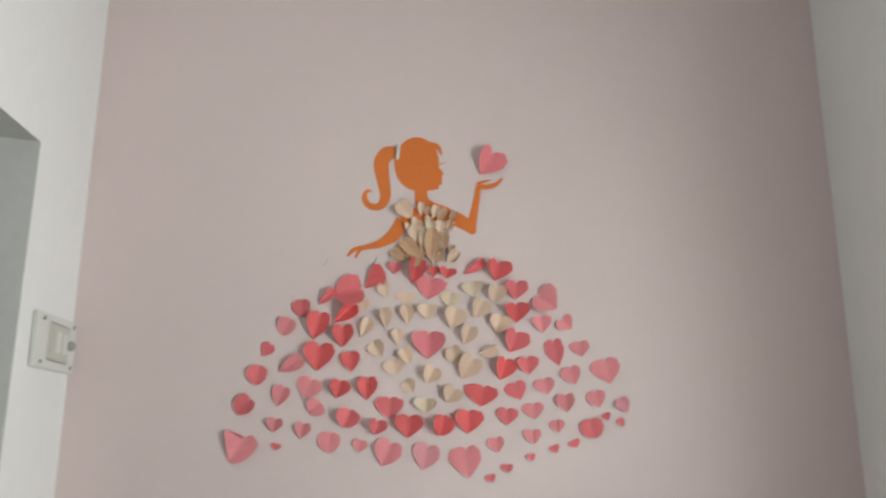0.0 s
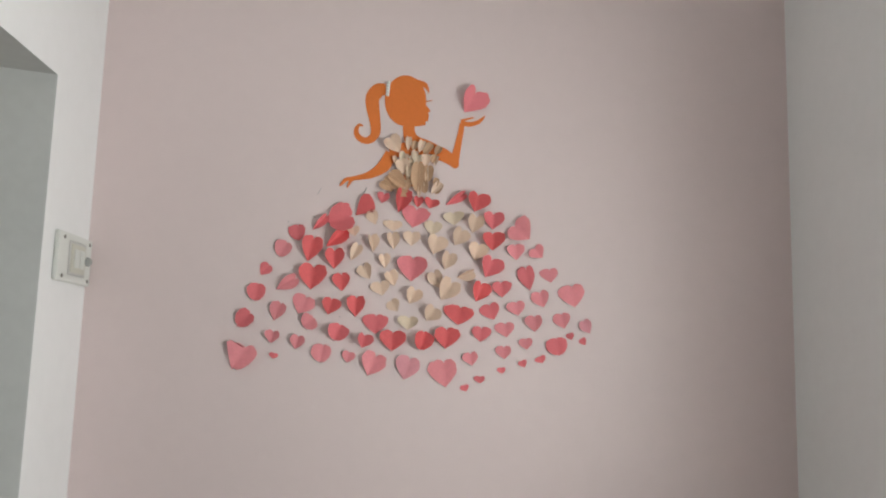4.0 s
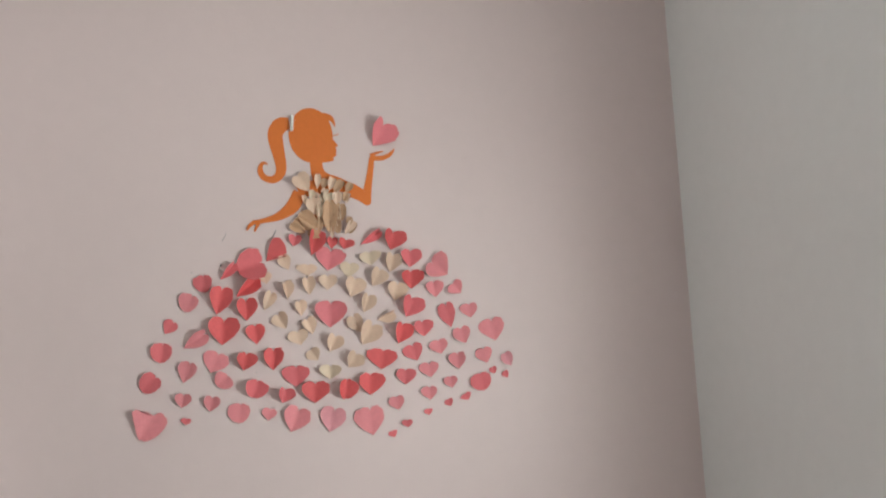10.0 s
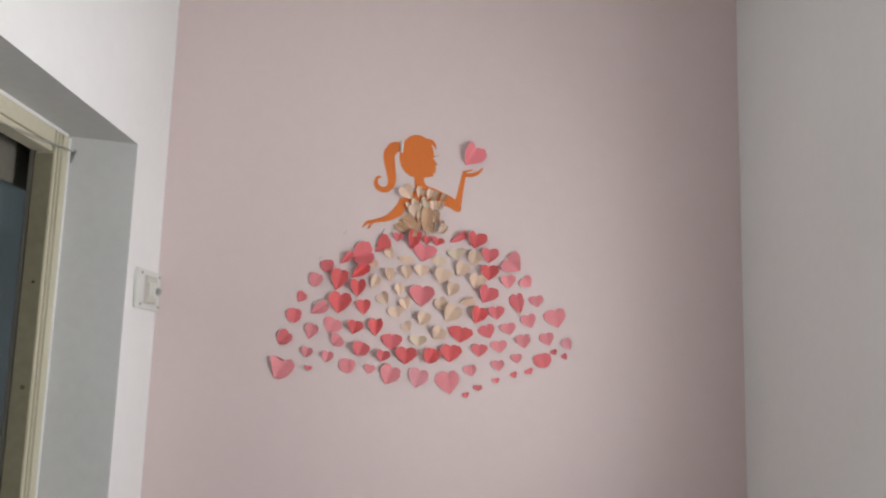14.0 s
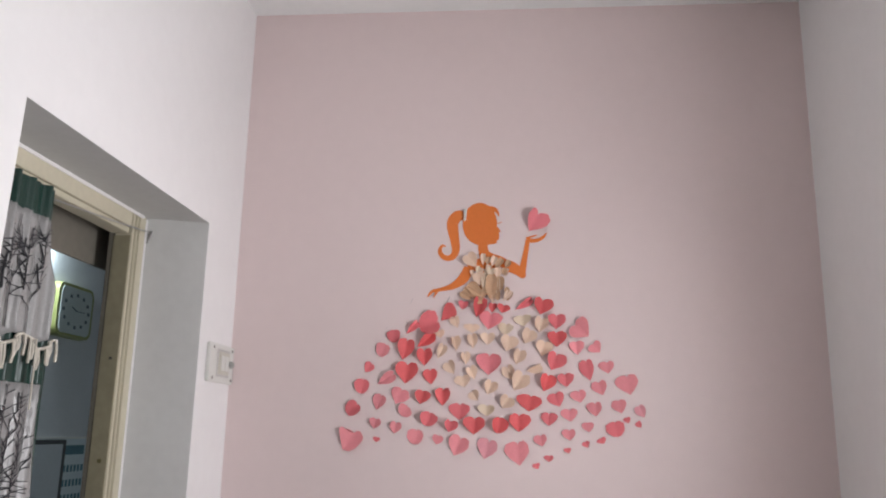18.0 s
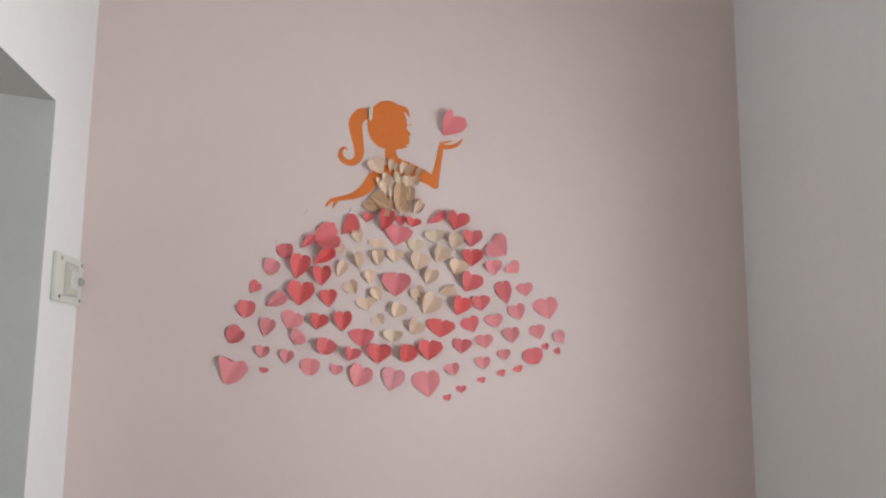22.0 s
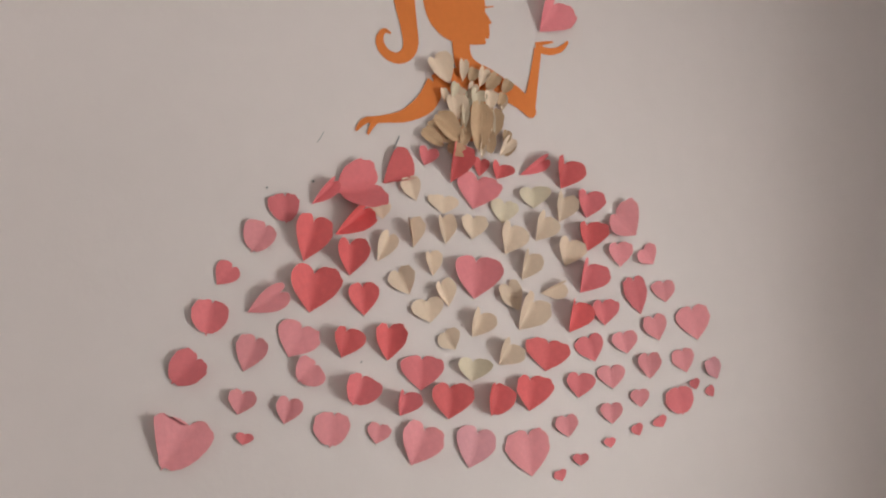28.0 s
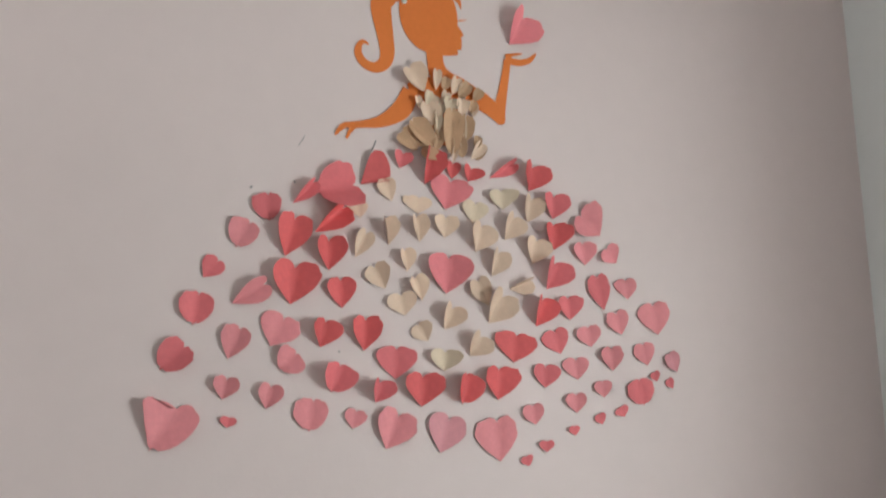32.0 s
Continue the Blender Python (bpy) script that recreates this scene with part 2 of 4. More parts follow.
# wall with the doorway
D0, D1, DZ, DX = 1.105, 2.144, 2.106, -1.21
DB, DI = 1.02, 2.058
bm = bmesh.new()
v = [bm.verts.new((x, y, z)) for y0, z in ((DB, 0), (D0, DZ)) for x, y in ((DX, YF), (XL, YF), (XL, y0), (DX, y0))]
for q in ((0, 1, 2, 3), (4, 5, 6, 7), (0, 1, 5, 4), (1, 2, 6, 5), (2, 3, 7, 6), (3, 0, 4, 7)):
    bm.faces.new([v[i] for i in q])
add_box(bm, (DX, YF, DZ), (XL, D0, TOP))
for z0, z1 in ((0, DZ), (DZ, TOP)):
    inner = DI if z1 == DZ else D1
    v = [bm.verts.new((x, y, z)) for z in (z0, z1) for x, y in ((DX, inner), (XL, D1), (XL, YB), (DX, YB))]
    for q in ((0, 1, 2, 3), (4, 5, 6, 7), (0, 1, 5, 4), (1, 2, 6, 5), (2, 3, 7, 6), (3, 0, 4, 7)):
        bm.faces.new([v[i] for i in q])
add_box(bm, (DX, D0, DZ), (XL, D1, TOP))
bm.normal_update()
# reveal faces inside the doorway take the shaded grey
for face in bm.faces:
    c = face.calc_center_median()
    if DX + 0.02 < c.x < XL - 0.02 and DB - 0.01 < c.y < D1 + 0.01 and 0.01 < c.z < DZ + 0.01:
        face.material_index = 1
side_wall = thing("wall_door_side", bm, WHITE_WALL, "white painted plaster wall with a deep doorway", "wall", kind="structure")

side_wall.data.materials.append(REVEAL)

# wall with the window
W0, W1, WZ0, WZ1, WX = 0.536, 1.453, 0.87, 2.074, 1.362
bm = bmesh.new()
add_box(bm, (XR, YF, 0), (WX, W0, TOP))
add_box(bm, (XR, W1, 0), (WX, YB, TOP))
add_box(bm, (XR, W0, WZ1), (WX, W1, TOP))
add_box(bm, (XR, W0, 0), (WX, W1, WZ0))
thing("wall_window_side", bm, WHITE_WALL, "white painted plaster wall with a window opening", "wall", kind="structure")

# corridor beyond the doorway
CX, CY, CZ = -2.6, 5.6, 2.60
thing("corridor_wall", box((CX - 0.2, -1.2, 0), (CX, CY, CZ)), GREY_WALL, "grey white painted corridor wall", "wall", kind="structure")
thing("corridor_wall_end", box((CX - 0.2, CY, 0), (DX + 0.3, CY + 0.2, CZ)), GREY_WALL, "grey painted corridor end wall", "wall", kind="structure")
thing("corridor_wall_near", box((CX - 0.2, -1.4, 0), (DX, -1.2, CZ)), GREY_WALL, "grey corridor wall", "wall", kind="structure")
thing("corridor_wall_side", box((DX, YB + 0.24, 0), (DX + 0.3, CY, CZ)), GREY_WALL, "grey corridor side wall", "wall", kind="structure")
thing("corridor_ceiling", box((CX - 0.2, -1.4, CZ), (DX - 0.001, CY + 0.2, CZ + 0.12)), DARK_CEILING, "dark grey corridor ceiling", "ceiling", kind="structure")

# dark inner frame on the corridor side of the doorway
IX = -1.264
inner = tagged(new("door_2"), "dark brown painted inner frame behind the doorway", "door frame", kind="structure")
IZ, IF = 1.936, -1.254
# ---- door frame ----
FX = -1.125
door = tagged(new("door_1"), "cream painted wooden door frame in a deep plaster reveal", "door frame", kind="structure")


def frame_member(name, lo, hi, axis, inner):
    """A stepped wooden member; inner is the direction towards the opening."""
    bm = bmesh.new()
    if axis == 1:
        steps = ((0.0, 0.036, 0.0), (0.037, 0.042, 0.008), (0.043, 0.052, 0.002), (0.053, 0.058, 0.009), (0.059, 0.072, 0.004))
    else:
        steps = ((0.0, 0.052, 0.0), (0.0535, 0.072, 0.006))
    for a, b, back in steps:
        l, h = list(lo), list(hi)
        if axis == 1:
            a, b = a * 1.12, b * 1.12
        if inner > 0:
            l[axis], h[axis] = lo[axis] + a, lo[axis] + b
        else:
            l[axis], h[axis] = hi[axis] - b, hi[axis] - a
        h[0] = FX - back
        add_box(bm, l, h, 0.002)
    return part(name, bm, CREAM_WOOD, door)


frame_member("jamb", (-1.185, DI - 0.076, 0), (FX, DI + 0.020, DZ - 0.002), 1, -1)
frame_member("jamb", (DX + 0.022, D0 + 0.001, 0), (FX, D0 + 0.105, DZ - 0.002), 1, 1)
frame_member("head_member", (DX + 0.022, D0 + 0.103, DZ - 0.076), (FX - 0.001, DI - 0.076, DZ - 0.002), 2, -1)
part("filler_strip", box((FX - 0.004, D0 + 0.004, DZ - 0.009), (FX + 0.008, DI - 0.004, DZ - 0.0005), 0.003), WHITE_WALL, door, "white plaster filler along the frame")
part("filler_strip", box((FX - 0.006, DI + 0.017, 0.002), (FX + 0.004, DI + 0.026, DZ - 0.006), 0.002), WHITE_WALL, door, "white plaster filler along the frame")
part("side_board", box((-1.202, DI - 0.064, 0), (-1.1875, DI - 0.004, DZ - 0.004), 0.002), BROWN, inner)
part("top_board", box((IX, D0 - 0.3, IZ), (IF, YB, CZ - 0.002), 0.002), BROWN, inner)
part("side_board", box((IX, D0 - 0.3, 0), (IF, D0 - 0.02, IZ - 0.001), 0.002), BROWN, inner)
# inner jamb face darker than the cream frame, shade put into its colour
part("rebate_face", box((-1.186, DI - 0.0645, 0.002), (FX - 0.007, DI - 0.0612, DZ - 0.078), 0.001), REBATE, door, "inner face of the jamb, its shade put into olive tan")
part("latch_hole", box((FX - 0.032, DI - 0.0665, 1.640), (FX - 0.024, DI - 0.0640, 1.647)), DARK_FRAME, door, "small dark latch mark")
part("latch_hole", box((FX - 0.034, DI - 0.0665, 1.335), (FX - 0.022, DI - 0.0640, 1.347)), OLIVE_CLOTH, door, "worn mark in the paint")

# ---- switch ----
sw = empty("switch_board", (XL, 2.33, 1.655), "white plastic switch board screwed to the wall", "switch")


def on_switch(name, y0, y1, z0, z1, x0, x1, m, bevel=0.002, label=""):
    ob = part(name, box((x0, y0 - 2.33, z0 - 1.655), (x1, y1 - 2.33, z1 - 1.655), bevel), m, sw, label)
    return ob


on_switch("plate", 2.213, 2.4485, 1.592, 1.722, 0.0005, 0.012, PLASTIC, 0.003)
on_switch("module", 2.295, 2.395, 1.620, 1.697, 0.010, 0.016, IVORY, 0.002, "ivory switch module")
on_switch("module_rim", 2.282, 2.402, 1.612, 1.704, 0.010, 0.0135, SHADE_RIM_GREY, 0.002, "grey rim of the switch module")
on_switch("rocker", 2.312, 2.345, 1.634, 1.684, 0.016, 0.0195, PLASTIC, 0.002)
on_switch("rocker", 2.352, 2.384, 1.634, 1.684, 0.016, 0.0185, PLASTIC, 0.002)
on_switch("knob", 2.386, 2.410, 1.646, 1.670, 0.0135, 0.030, KNOB, 0.005, "grey regulator knob")
for dy in (2.250, 2.428):
    for dz in (1.606, 1.708):
        bm = bmesh.new()
        bmesh.ops.create_cone(bm, cap_ends=True, segments=10, radius1=0.0062, radius2=0.0052, depth=0.005, matrix=pose(0.011, dy - 2.33, dz - 1.655, 0, 90, 0))
        part("screw", bm, SCREW, sw)

# ---- window ----
win = tagged(new("window_1"), "white wooden window with an iron grille, bright daylight outside", "window", kind="structure")
def ring(name, grow_out, width, x0, x1, m, bevel=0.002):
    """Four members round the opening; grow_out: how far the outer edge lies outside the clear opening."""
    y0, y1, z0, z1 = WY0 - grow_out, WY1 + grow_out, WZB - grow_out, WZT + grow_out
    part(name, box((x0, y1 - width, z0), (x1, y1, z1), bevel), m, win)
    part(name, box((x0, y0, z0), (x1, y0 + width, z1), bevel), m, win)
    part(name, box((x0, y0 + width, z1 - width), (x1, y1 - width, z1), bevel), m, win)
    part(name, box((x0, y0 + width, z0), (x1, y1 - width, z0 + width), bevel), m, win)


WY0, WY1, WZB, WZT = 0.596, 1.392, 0.93, 2.043
# soft shade round the window frame, built as a raised grey band
ring("plaster_margin", 0.086, 0.055, 1.1195, 1.124, SHADE_RIM_GREY, 0.002)
# dark backing; the shade in the frame's grooves is put into its colour
ring("frame_back", 0.0305, 0.0305, 1.124, 1.131, GROOVE_GREY)
ring("frame_member", 0.030, 0.0075, 1.108, 1.128, WHITE_WOOD)
ring("frame_member", 0.020, 0.006, 1.112, 1.128, WHITE_WOOD)
ring("frame_member", 0.0115, 0.005, 1.116, 1.128, WHITE_WOOD)
ring("frame_bead", 0.004, 0.004, 1.119, 1.128, WHITE_WOOD)
GX, GY0, GY1 = 1.165, W0 + 0.002, W1 - 0.004
VBARS = (1.376, 1.056, 0.736)
for z, whole in ((1.992, True), (1.820, False), (1.709, False), (1.373, True), (1.263, False), (1.00, True)):
    part("grille_bar", tube_along(bmesh.new(), ((GX, GY0, z), (GX, GY1 if whole else VBARS[0] + 0.002, z)), 0.0058, 6), IRON, win)
    if whole:
        part("bar_end", tube_along(bmesh.new(), ((GX, GY1 - 0.012, z), (GX, GY1, z)), 0.010, 8), IRON, win, "splayed end of the bar set in the plaster")
for y in VBARS:
    part("grille_bar", tube_along(bmesh.new(), ((GX + 0.004, y, WZ0 + 0.002), (GX + 0.004, y, WZ1 - 0.002)), 0.0042, 6), IRON, win)
for y in (0.5 * (VBARS[0] + VBARS[1]), 0.5 * (VBARS[1] + VBARS[2])):
    for rad, h in ((0.158, 0.170), (0.082, 0.098)):
        pts = [(GX - 0.004, y + rad * math.cos(a * math.pi / 16), 1.820 + h * math.sin(a * math.pi / 16)) for a in range(17)]
        part("grille_arch", tube_along(bmesh.new(), pts, 0.0045, 6), IRON, win)
    for a in (42, 90, 138):
        c, q = math.cos(radians(a)), math.sin(radians(a))
        part("grille_strut", tube_along(bmesh.new(), ((GX - 0.004, y + 0.082 * c, 1.820 + 0.098 * q), (GX - 0.004, y + 0.158 * c, 1.820 + 0.170 * q)), 0.0042, 6), IRON, win)
for y in (1.348, 0.80):
    part("mullion", box((1.198, y, WZ0 + 0.002), (1.212, y + 0.036, WZ1 - 0.05), 0.002), WHITE_WOOD, win, "weathered off-white shutter edge")
part("stay_bar", tube_along(bmesh.new(), ((1.150, 1.366, 1.099), (1.085, 1.352, 1.094), (1.022, 1.338, 1.087), (1.012, 1.338, 1.097)), 0.0055, 8), IVORY, win, "white painted window stay")
part("stay_bracket", box((1.118, 1.352, 1.100), (1.136, 1.378, 1.124), 0.003), IVORY, win)
part("stay_hook", tube_along(bmesh.new(), ((1.148, 1.340, 1.088), (1.150, 1.330, 1.092), (1.152, 1.322, 1.100)), 0.004, 6), IVORY, win)
thing("ground", box((-60, -60, -0.5), (60, 60, -0.4)), FLOOR, "pale ground outside the window", "ground", kind="structure")

# ---- bag hanging on the window stay ----
bag = empty("hanging_bag", (1.0, 1.22, 0.700), "dark grey cloth bag hanging by its straps from the window stay", "bag")


def strap(pts, w, t):
    rows = []
    for i, p in enumerate(pts):
        p = Vector(p) - Vector((1.0, 1.22, 0.70))
        side = Vector((0.75, -0.2, 0.25)).normalized() * w / 2 if i else Vector((0.3, 0.1, 0.6)).normalized() * w / 2
        rows.append([p - side, p, p + side])
    return sheet(rows, t)


part("strap", strap([(1.034, 1.340, 1.094), (1.005, 1.343, 1.098), (0.980, 1.346, 1.096), (0.966, 1.359, 1.060), (0.957, 1.368, 0.99), (0.952, 1.370, 0.93)], 0.028, 0.003), STRAP, bag)
part("strap", strap([(1.034, 1.335, 1.092), (1.060, 1.298, 1.068), (1.075, 1.274, 1.030), (1.084, 1.258, 0.98), (1.087, 1.252, 0.93)], 0.020, 0.003), STRAP, bag)
part("strap", strap([(1.030, 1.332, 1.090), (1.042, 1.300, 1.058), (1.050, 1.278, 1.02), (1.054, 1.268, 0.93)], 0.018, 0.003), STRAP, bag)
part("body", box((-0.075, 0.015, -0.02), (0.105, 0.175, 0.245), 0.03), BAG, bag)
part("buckle", box((0.006, 0.114, 0.392), (0.011, 0.124, 0.414), 0.002), PLASTIC, bag, "white plastic buckle")
part("buckle", box((0.032, 0.108, 0.366), (0.037, 0.118, 0.388), 0.002), PLASTIC, bag, "white plastic buckle")
part("tag", box((0.062, 0.058, 0.30), (0.080, 0.063, 0.325), 0.001), YELLOW, bag, "small yellow tag")

# ---- curtain ----
cur = empty("door_curtain", (-1.115, 1.368, 1.206), "silver grey satin curtain with black tree print, green bands and fringe", "curtain")
C0 = Vector((-1.115, 1.36, 1.2))


def fold(y, z, amp=0.020):
    """How far the cloth stands off its plane: broad flats with narrow ridges."""
    s = math.sin((y - 1.12) * 92 + 0.9 * math.sin(z * 2.1))
    return 0.5 * amp * (1.7 * max(0.0, s) ** 3 - 0.5 + 0.25 * math.sin((y - 1.1) * 131 + z * 3))


def cloth(y0, y1, z0, z1, off, amp, thick=0.0015, flare=0.0, sag=0.0, ny=110, nz=16):
    rows = []
    for j in range(nz + 1):
        z = z1 + (z0 - z1) * j / nz
        row = []
        for i in range(ny + 1):
            u = i / ny
            y = y0 + (y1 + flare * (z1 - z) - y0) * u
            zz = z - sag * math.sin(u * 3 * math.pi) ** 2 * j / nz
            row.append(Vector((-1.115 + off + fold(y, z, amp), y, zz)) - C0)
        rows.append(row)
    return sheet(rows, thick)


part("header", cloth(1.13, 1.526, 1.945, 2.028, 0.006, 0.018), GREEN_CLOTH, cur, "dark green satin header band")
part("valance", cloth(1.13, 1.526, 1.650, 1.948, 0.006, 0.018, flare=0.15, sag=0.03), GREY_CLOTH, cur, "silver grey satin with black branches")
part("green_band", cloth(1.13, 1.568, 1.530, 1.670, -0.004, 0.016, flare=0.0), GREEN_CLOTH, cur, "dark green satin band")
part("panel", cloth(1.13, 1.566, 0.06, 1.533, -0.001, 0.018, flare=0.10, nz=40), GREY_CLOTH, cur, "silver grey satin with a black tree")
part("lining", cloth(1.45, 1.512, 1.655, 1.87, -0.020, 0.010, flare=0.42, ny=14), OLIVE_CLOTH, cur, "dark olive gold lining")
part("lining", cloth(1.50, 1.615, 0.06, 1.66, -0.028, 0.008, flare=0.04, ny=14, nz=30), GREEN_CLOTH, cur, "dark green lining")
part("fringe_cord", tube_along(bmesh.new(), [Vector((-1.103 + fold(1.16 + 0.44 * k / 30, 1.65, 0.018), 1.16 + 0.44 * k / 30, 1.648 - 0.03 * math.sin(k / 30 * 3 * math.pi) ** 2)) - C0 for k in range(31)], 0.004, 6), FRINGE, cur)
rnd = random.Random(4)
for k in range(26):
    y = 1.165 + 0.0172 * k
    x = -1.100 + fold(y, 1.65, 0.018)
    z = 1.646 - 0.03 * math.sin((y - 1.16) / 0.44 * 3 * math.pi) ** 2
    h = rnd.uniform(0.035, 0.06)
    part("tassel", tube_along(bmesh.new(), [Vector(p) - C0 for p in ((x, y, z), (x + 0.002, y + rnd.uniform(-0.003, 0.003), z - h * 0.5), (x, y + rnd.uniform(-0.005, 0.005), z - h))], 0.0042, 6), FRINGE, cur)
part("ring_wire", tube_along(bmesh.new(), [Vector(p) - C0 for p in ((-1.124, 1.13, 2.010), (-1.124, 1.53, 2.008), (-1.114, 1.80, 2.026), (-1.112, 2.075, 2.052))], 0.0022, 6), CHROME, cur, "steel curtain wire")
part("hook", tube_along(bmesh.new(), [Vector(p) - C0 for p in ((-1.126, 2.088, 2.062), (-1.114, 2.086, 2.064), (-1.106, 2.080, 2.054), (-1.110, 2.076, 2.044), (-1.116, 2.076, 2.016))], 0.0032, 6), CHROME, cur, "steel wire hook")
part("tie_cord", tube_along(bmesh.new(), [Vector(p) - C0 for p in ((-1.095, 1.495, 1.640), (-1.094, 1.497, 1.56), (-1.095, 1.500, 1.47))], 0.0025, 6), FRINGE, cur)


def branch_strip(bm, pts, w0, w1, off, amp):
    """A printed limb lying on the cloth."""
    rows = []
    for i, (y, z) in enumerate(pts):
        w = (w0 + (w1 - w0) * i / (len(pts) - 1)) / 2
        j = min(i, len(pts) - 2)
        dy, dz = pts[j + 1][0] - pts[j][0], pts[j + 1][1] - pts[j][1]
        n = math.hypot(dy, dz) or 1
        rows.append([bm.verts.new(Vector((-1.115 + off + fold(y + s * w * dz / n, z, amp) + 0.0022, y + s * w * dz / n, z - s * w * dy / n)) - C0) for s in (-1, 1)])
    for a, b in zip(rows, rows[1:]):
        bm.faces.new((a[0], a[1], b[1], b[0]))


def grow(bm, r, y, z, ang, length, width, depth, zmax, off, amp, ylim):
    pts = [(y, z)]
    a = ang
    for _ in range(12):
        a += r.uniform(-0.07, 0.07)
        y2, z2 = pts[-1][0] + math.sin(a) * length / 12, pts[-1][1] + math.cos(a) * length / 12
        if z2 > zmax or y2 > ylim or y2 < 1.17:
            break
        pts.append((y2, z2))
    if len(pts) < 2:
        return
    branch_strip(bm, pts, max(width, 0.0025), max(width * 0.6, 0.0019), off, amp)
    if depth:
        for k in range(4):
            i = min(len(pts) - 1, 5 + 2 * k)
            grow(bm, r, *pts[i], a + (1 if k % 2 else -1) * r.uniform(0.40, 0.70), length * r.uniform(0.55, 0.75), width * 0.6, depth - 1, zmax, off, amp, ylim)


TREES = ((3, 1.41, 1.03, 1.53, 0.0016, 1.552, 0.19, 0.011), (5, 1.22, 0.98, 1.53, 0.0016, 1.552, 0.24, 0.011), (29, 1.475, 1.18, 1.53, 0.0016, 1.552, 0.15, 0.0045), (71, 1.455, 1.33, 1.53, 0.0016, 1.552, 0.12, 0.004), (73, 1.395, 1.32, 1.53, 0.0016, 1.552, 0.13, 0.004), (14, 1.33, 1.24, 1.53, 0.0016, 1.552, 0.13, 0.0045),
         (51, 1.385, 1.655, 1.938, 0.0086, 1.527, 0.13, 0.0045), (53, 1.25, 1.66, 1.938, 0.0086, 1.527, 0.14, 0.0045), (9, 1.465, 1.65, 1.938, 0.0086, 1.527, 0.13, 0.0045),
         (12, 1.42, 1.77, 1.938, 0.0086, 1.527, 0.09, 0.0035), (37, 1.49, 1.82, 1.938, 0.0086, 1.53, 0.07, 0.0035), (41, 1.34, 1.74, 1.938, 0.0086, 1.53, 0.09, 0.0035))
for seed, y, z, zmax, off, ylim, top, wide in TREES:
    bm = bmesh.new()
    grow(bm, random.Random(seed), y, z, 0.05, top, wide, 3 if top > 0.145 else 2, zmax, off, 0.018, ylim)
    part("tree_print", bm, PRINT, cur, "black printed branches")

# ---- things on the corridor wall ----
def rounded_slab(x0, x1, hy, hz, r):
    bm = bmesh.new()
    pts = []
    for sy, sz, a0 in ((1, 1, 0), (-1, 1, 90), (-1, -1, 180), (1, -1, 270)):
        for k in range(7):
            a = radians(a0 + 15 * k)
            pts.append((sy * (hy - r) + r * math.cos(a), sz * (hz - r) + r * math.sin(a)))
    lo, hi = [bm.verts.new((x0, y, z)) for y, z in pts], [bm.verts.new((x1, y * 0.97, z * 0.97)) for y, z in pts]
    bm.faces.new(lo[::-1]), bm.faces.new(hi)
    for i in range(len(pts)):
        bm.faces.new((lo[i - 1], lo[i], hi[i], hi[i - 1]))
    return bm


clock = empty("wall_clock", (CX, 4.245, 2.110), "square lime green plastic wall clock on the corridor wall", "clock")
part("case", rounded_slab(0.0, 0.045, 0.205, 0.160, 0.055), LIME, clock)
part("dial", rounded_slab(0.040, 0.048, 0.178, 0.140, 0.040), DIAL, clock, "pale grey dial")
for k in range(12):
    a = k * math.pi / 6
    y, z = 0.142 * math.sin(a), 0.096 * math.cos(a)
    part("hour_mark", box((0.048, y - 0.013, z - 0.010), (0.0495, y + 0.013, z + 0.010)), INK, clock)
part("clock_hand", tube_along(bmesh.new(), ((0.051, 0, 0), (0.051, 0.095, 0.004)), 0.003, 6), INK, clock)
part("clock_hand", tube_along(bmesh.new(), ((0.053, 0, 0), (0.053, -0.055, 0.020)), 0.004, 6), INK, clock)

cal = empty("wall_calendar", (CX, 4.36, 0.972), "paper wall calendar with a printed date grid", "calendar")
part("sheet", box((0.001, -0.30, -0.45), (0.005, 0.26, 0.40)), PAPER, cal)
part("binding", box((0.001, -0.30, 0.392), (0.009, 0.26, 0.405)), PLASTIC, cal, "white top binding")
part("title_bar", box((0.005, 0.02, 0.30), (0.0062, 0.24, 0.355)), TEAL_INK, cal)
for r in range(7):
    for c in range(6):
        part("date_bar", box((0.005, 0.020 + c * 0.040, 0.20 - r * 0.085), (0.0062, 0.044 + c * 0.040, 0.24 - r * 0.085)), TEAL_INK, cal)
pic = empty("framed_sheet", (CX, 4.12, 1.120), "pale sheet in a dark wooden frame", "picture frame")
part("frame", box((0.0055, -0.23, -0.24), (0.028, 0.23, 0.24), 0.004), DARK_FRAME, pic)
part("sheet", box((0.026, -0.20, -0.18), (0.030, 0.19, 0.215), 0.001), GLASS_PAPER, pic)
# unseen shield round the lamp, added to keep its light off the ceiling
lampt = empty("tube_light", (CX, 3.46, 2.41), "unseen white shield that keeps lamp light off the corridor ceiling", "lamp")
part("casing", box((0.001, -0.5, 0.052), (0.075, 0.54, 0.0588), 0.002), SHIELD_WHITE, lampt)
part("side_shade", box((0.062, -0.5, 0.039), (0.071, 0.54, 0.0515), 0.002), SHIELD_WHITE, lampt)
part("end_lip", box((0.001, 0.530, 0.043), (0.0615, 0.540, 0.0515), 0.001), SHIELD_WHITE, lampt)

# ---- the paper figure ----
fig = bmesh.new()
layer = [0]


def lift_layer():
    layer[0] += 1
    return YB - 0.0010 - 0.00006 * layer[0]


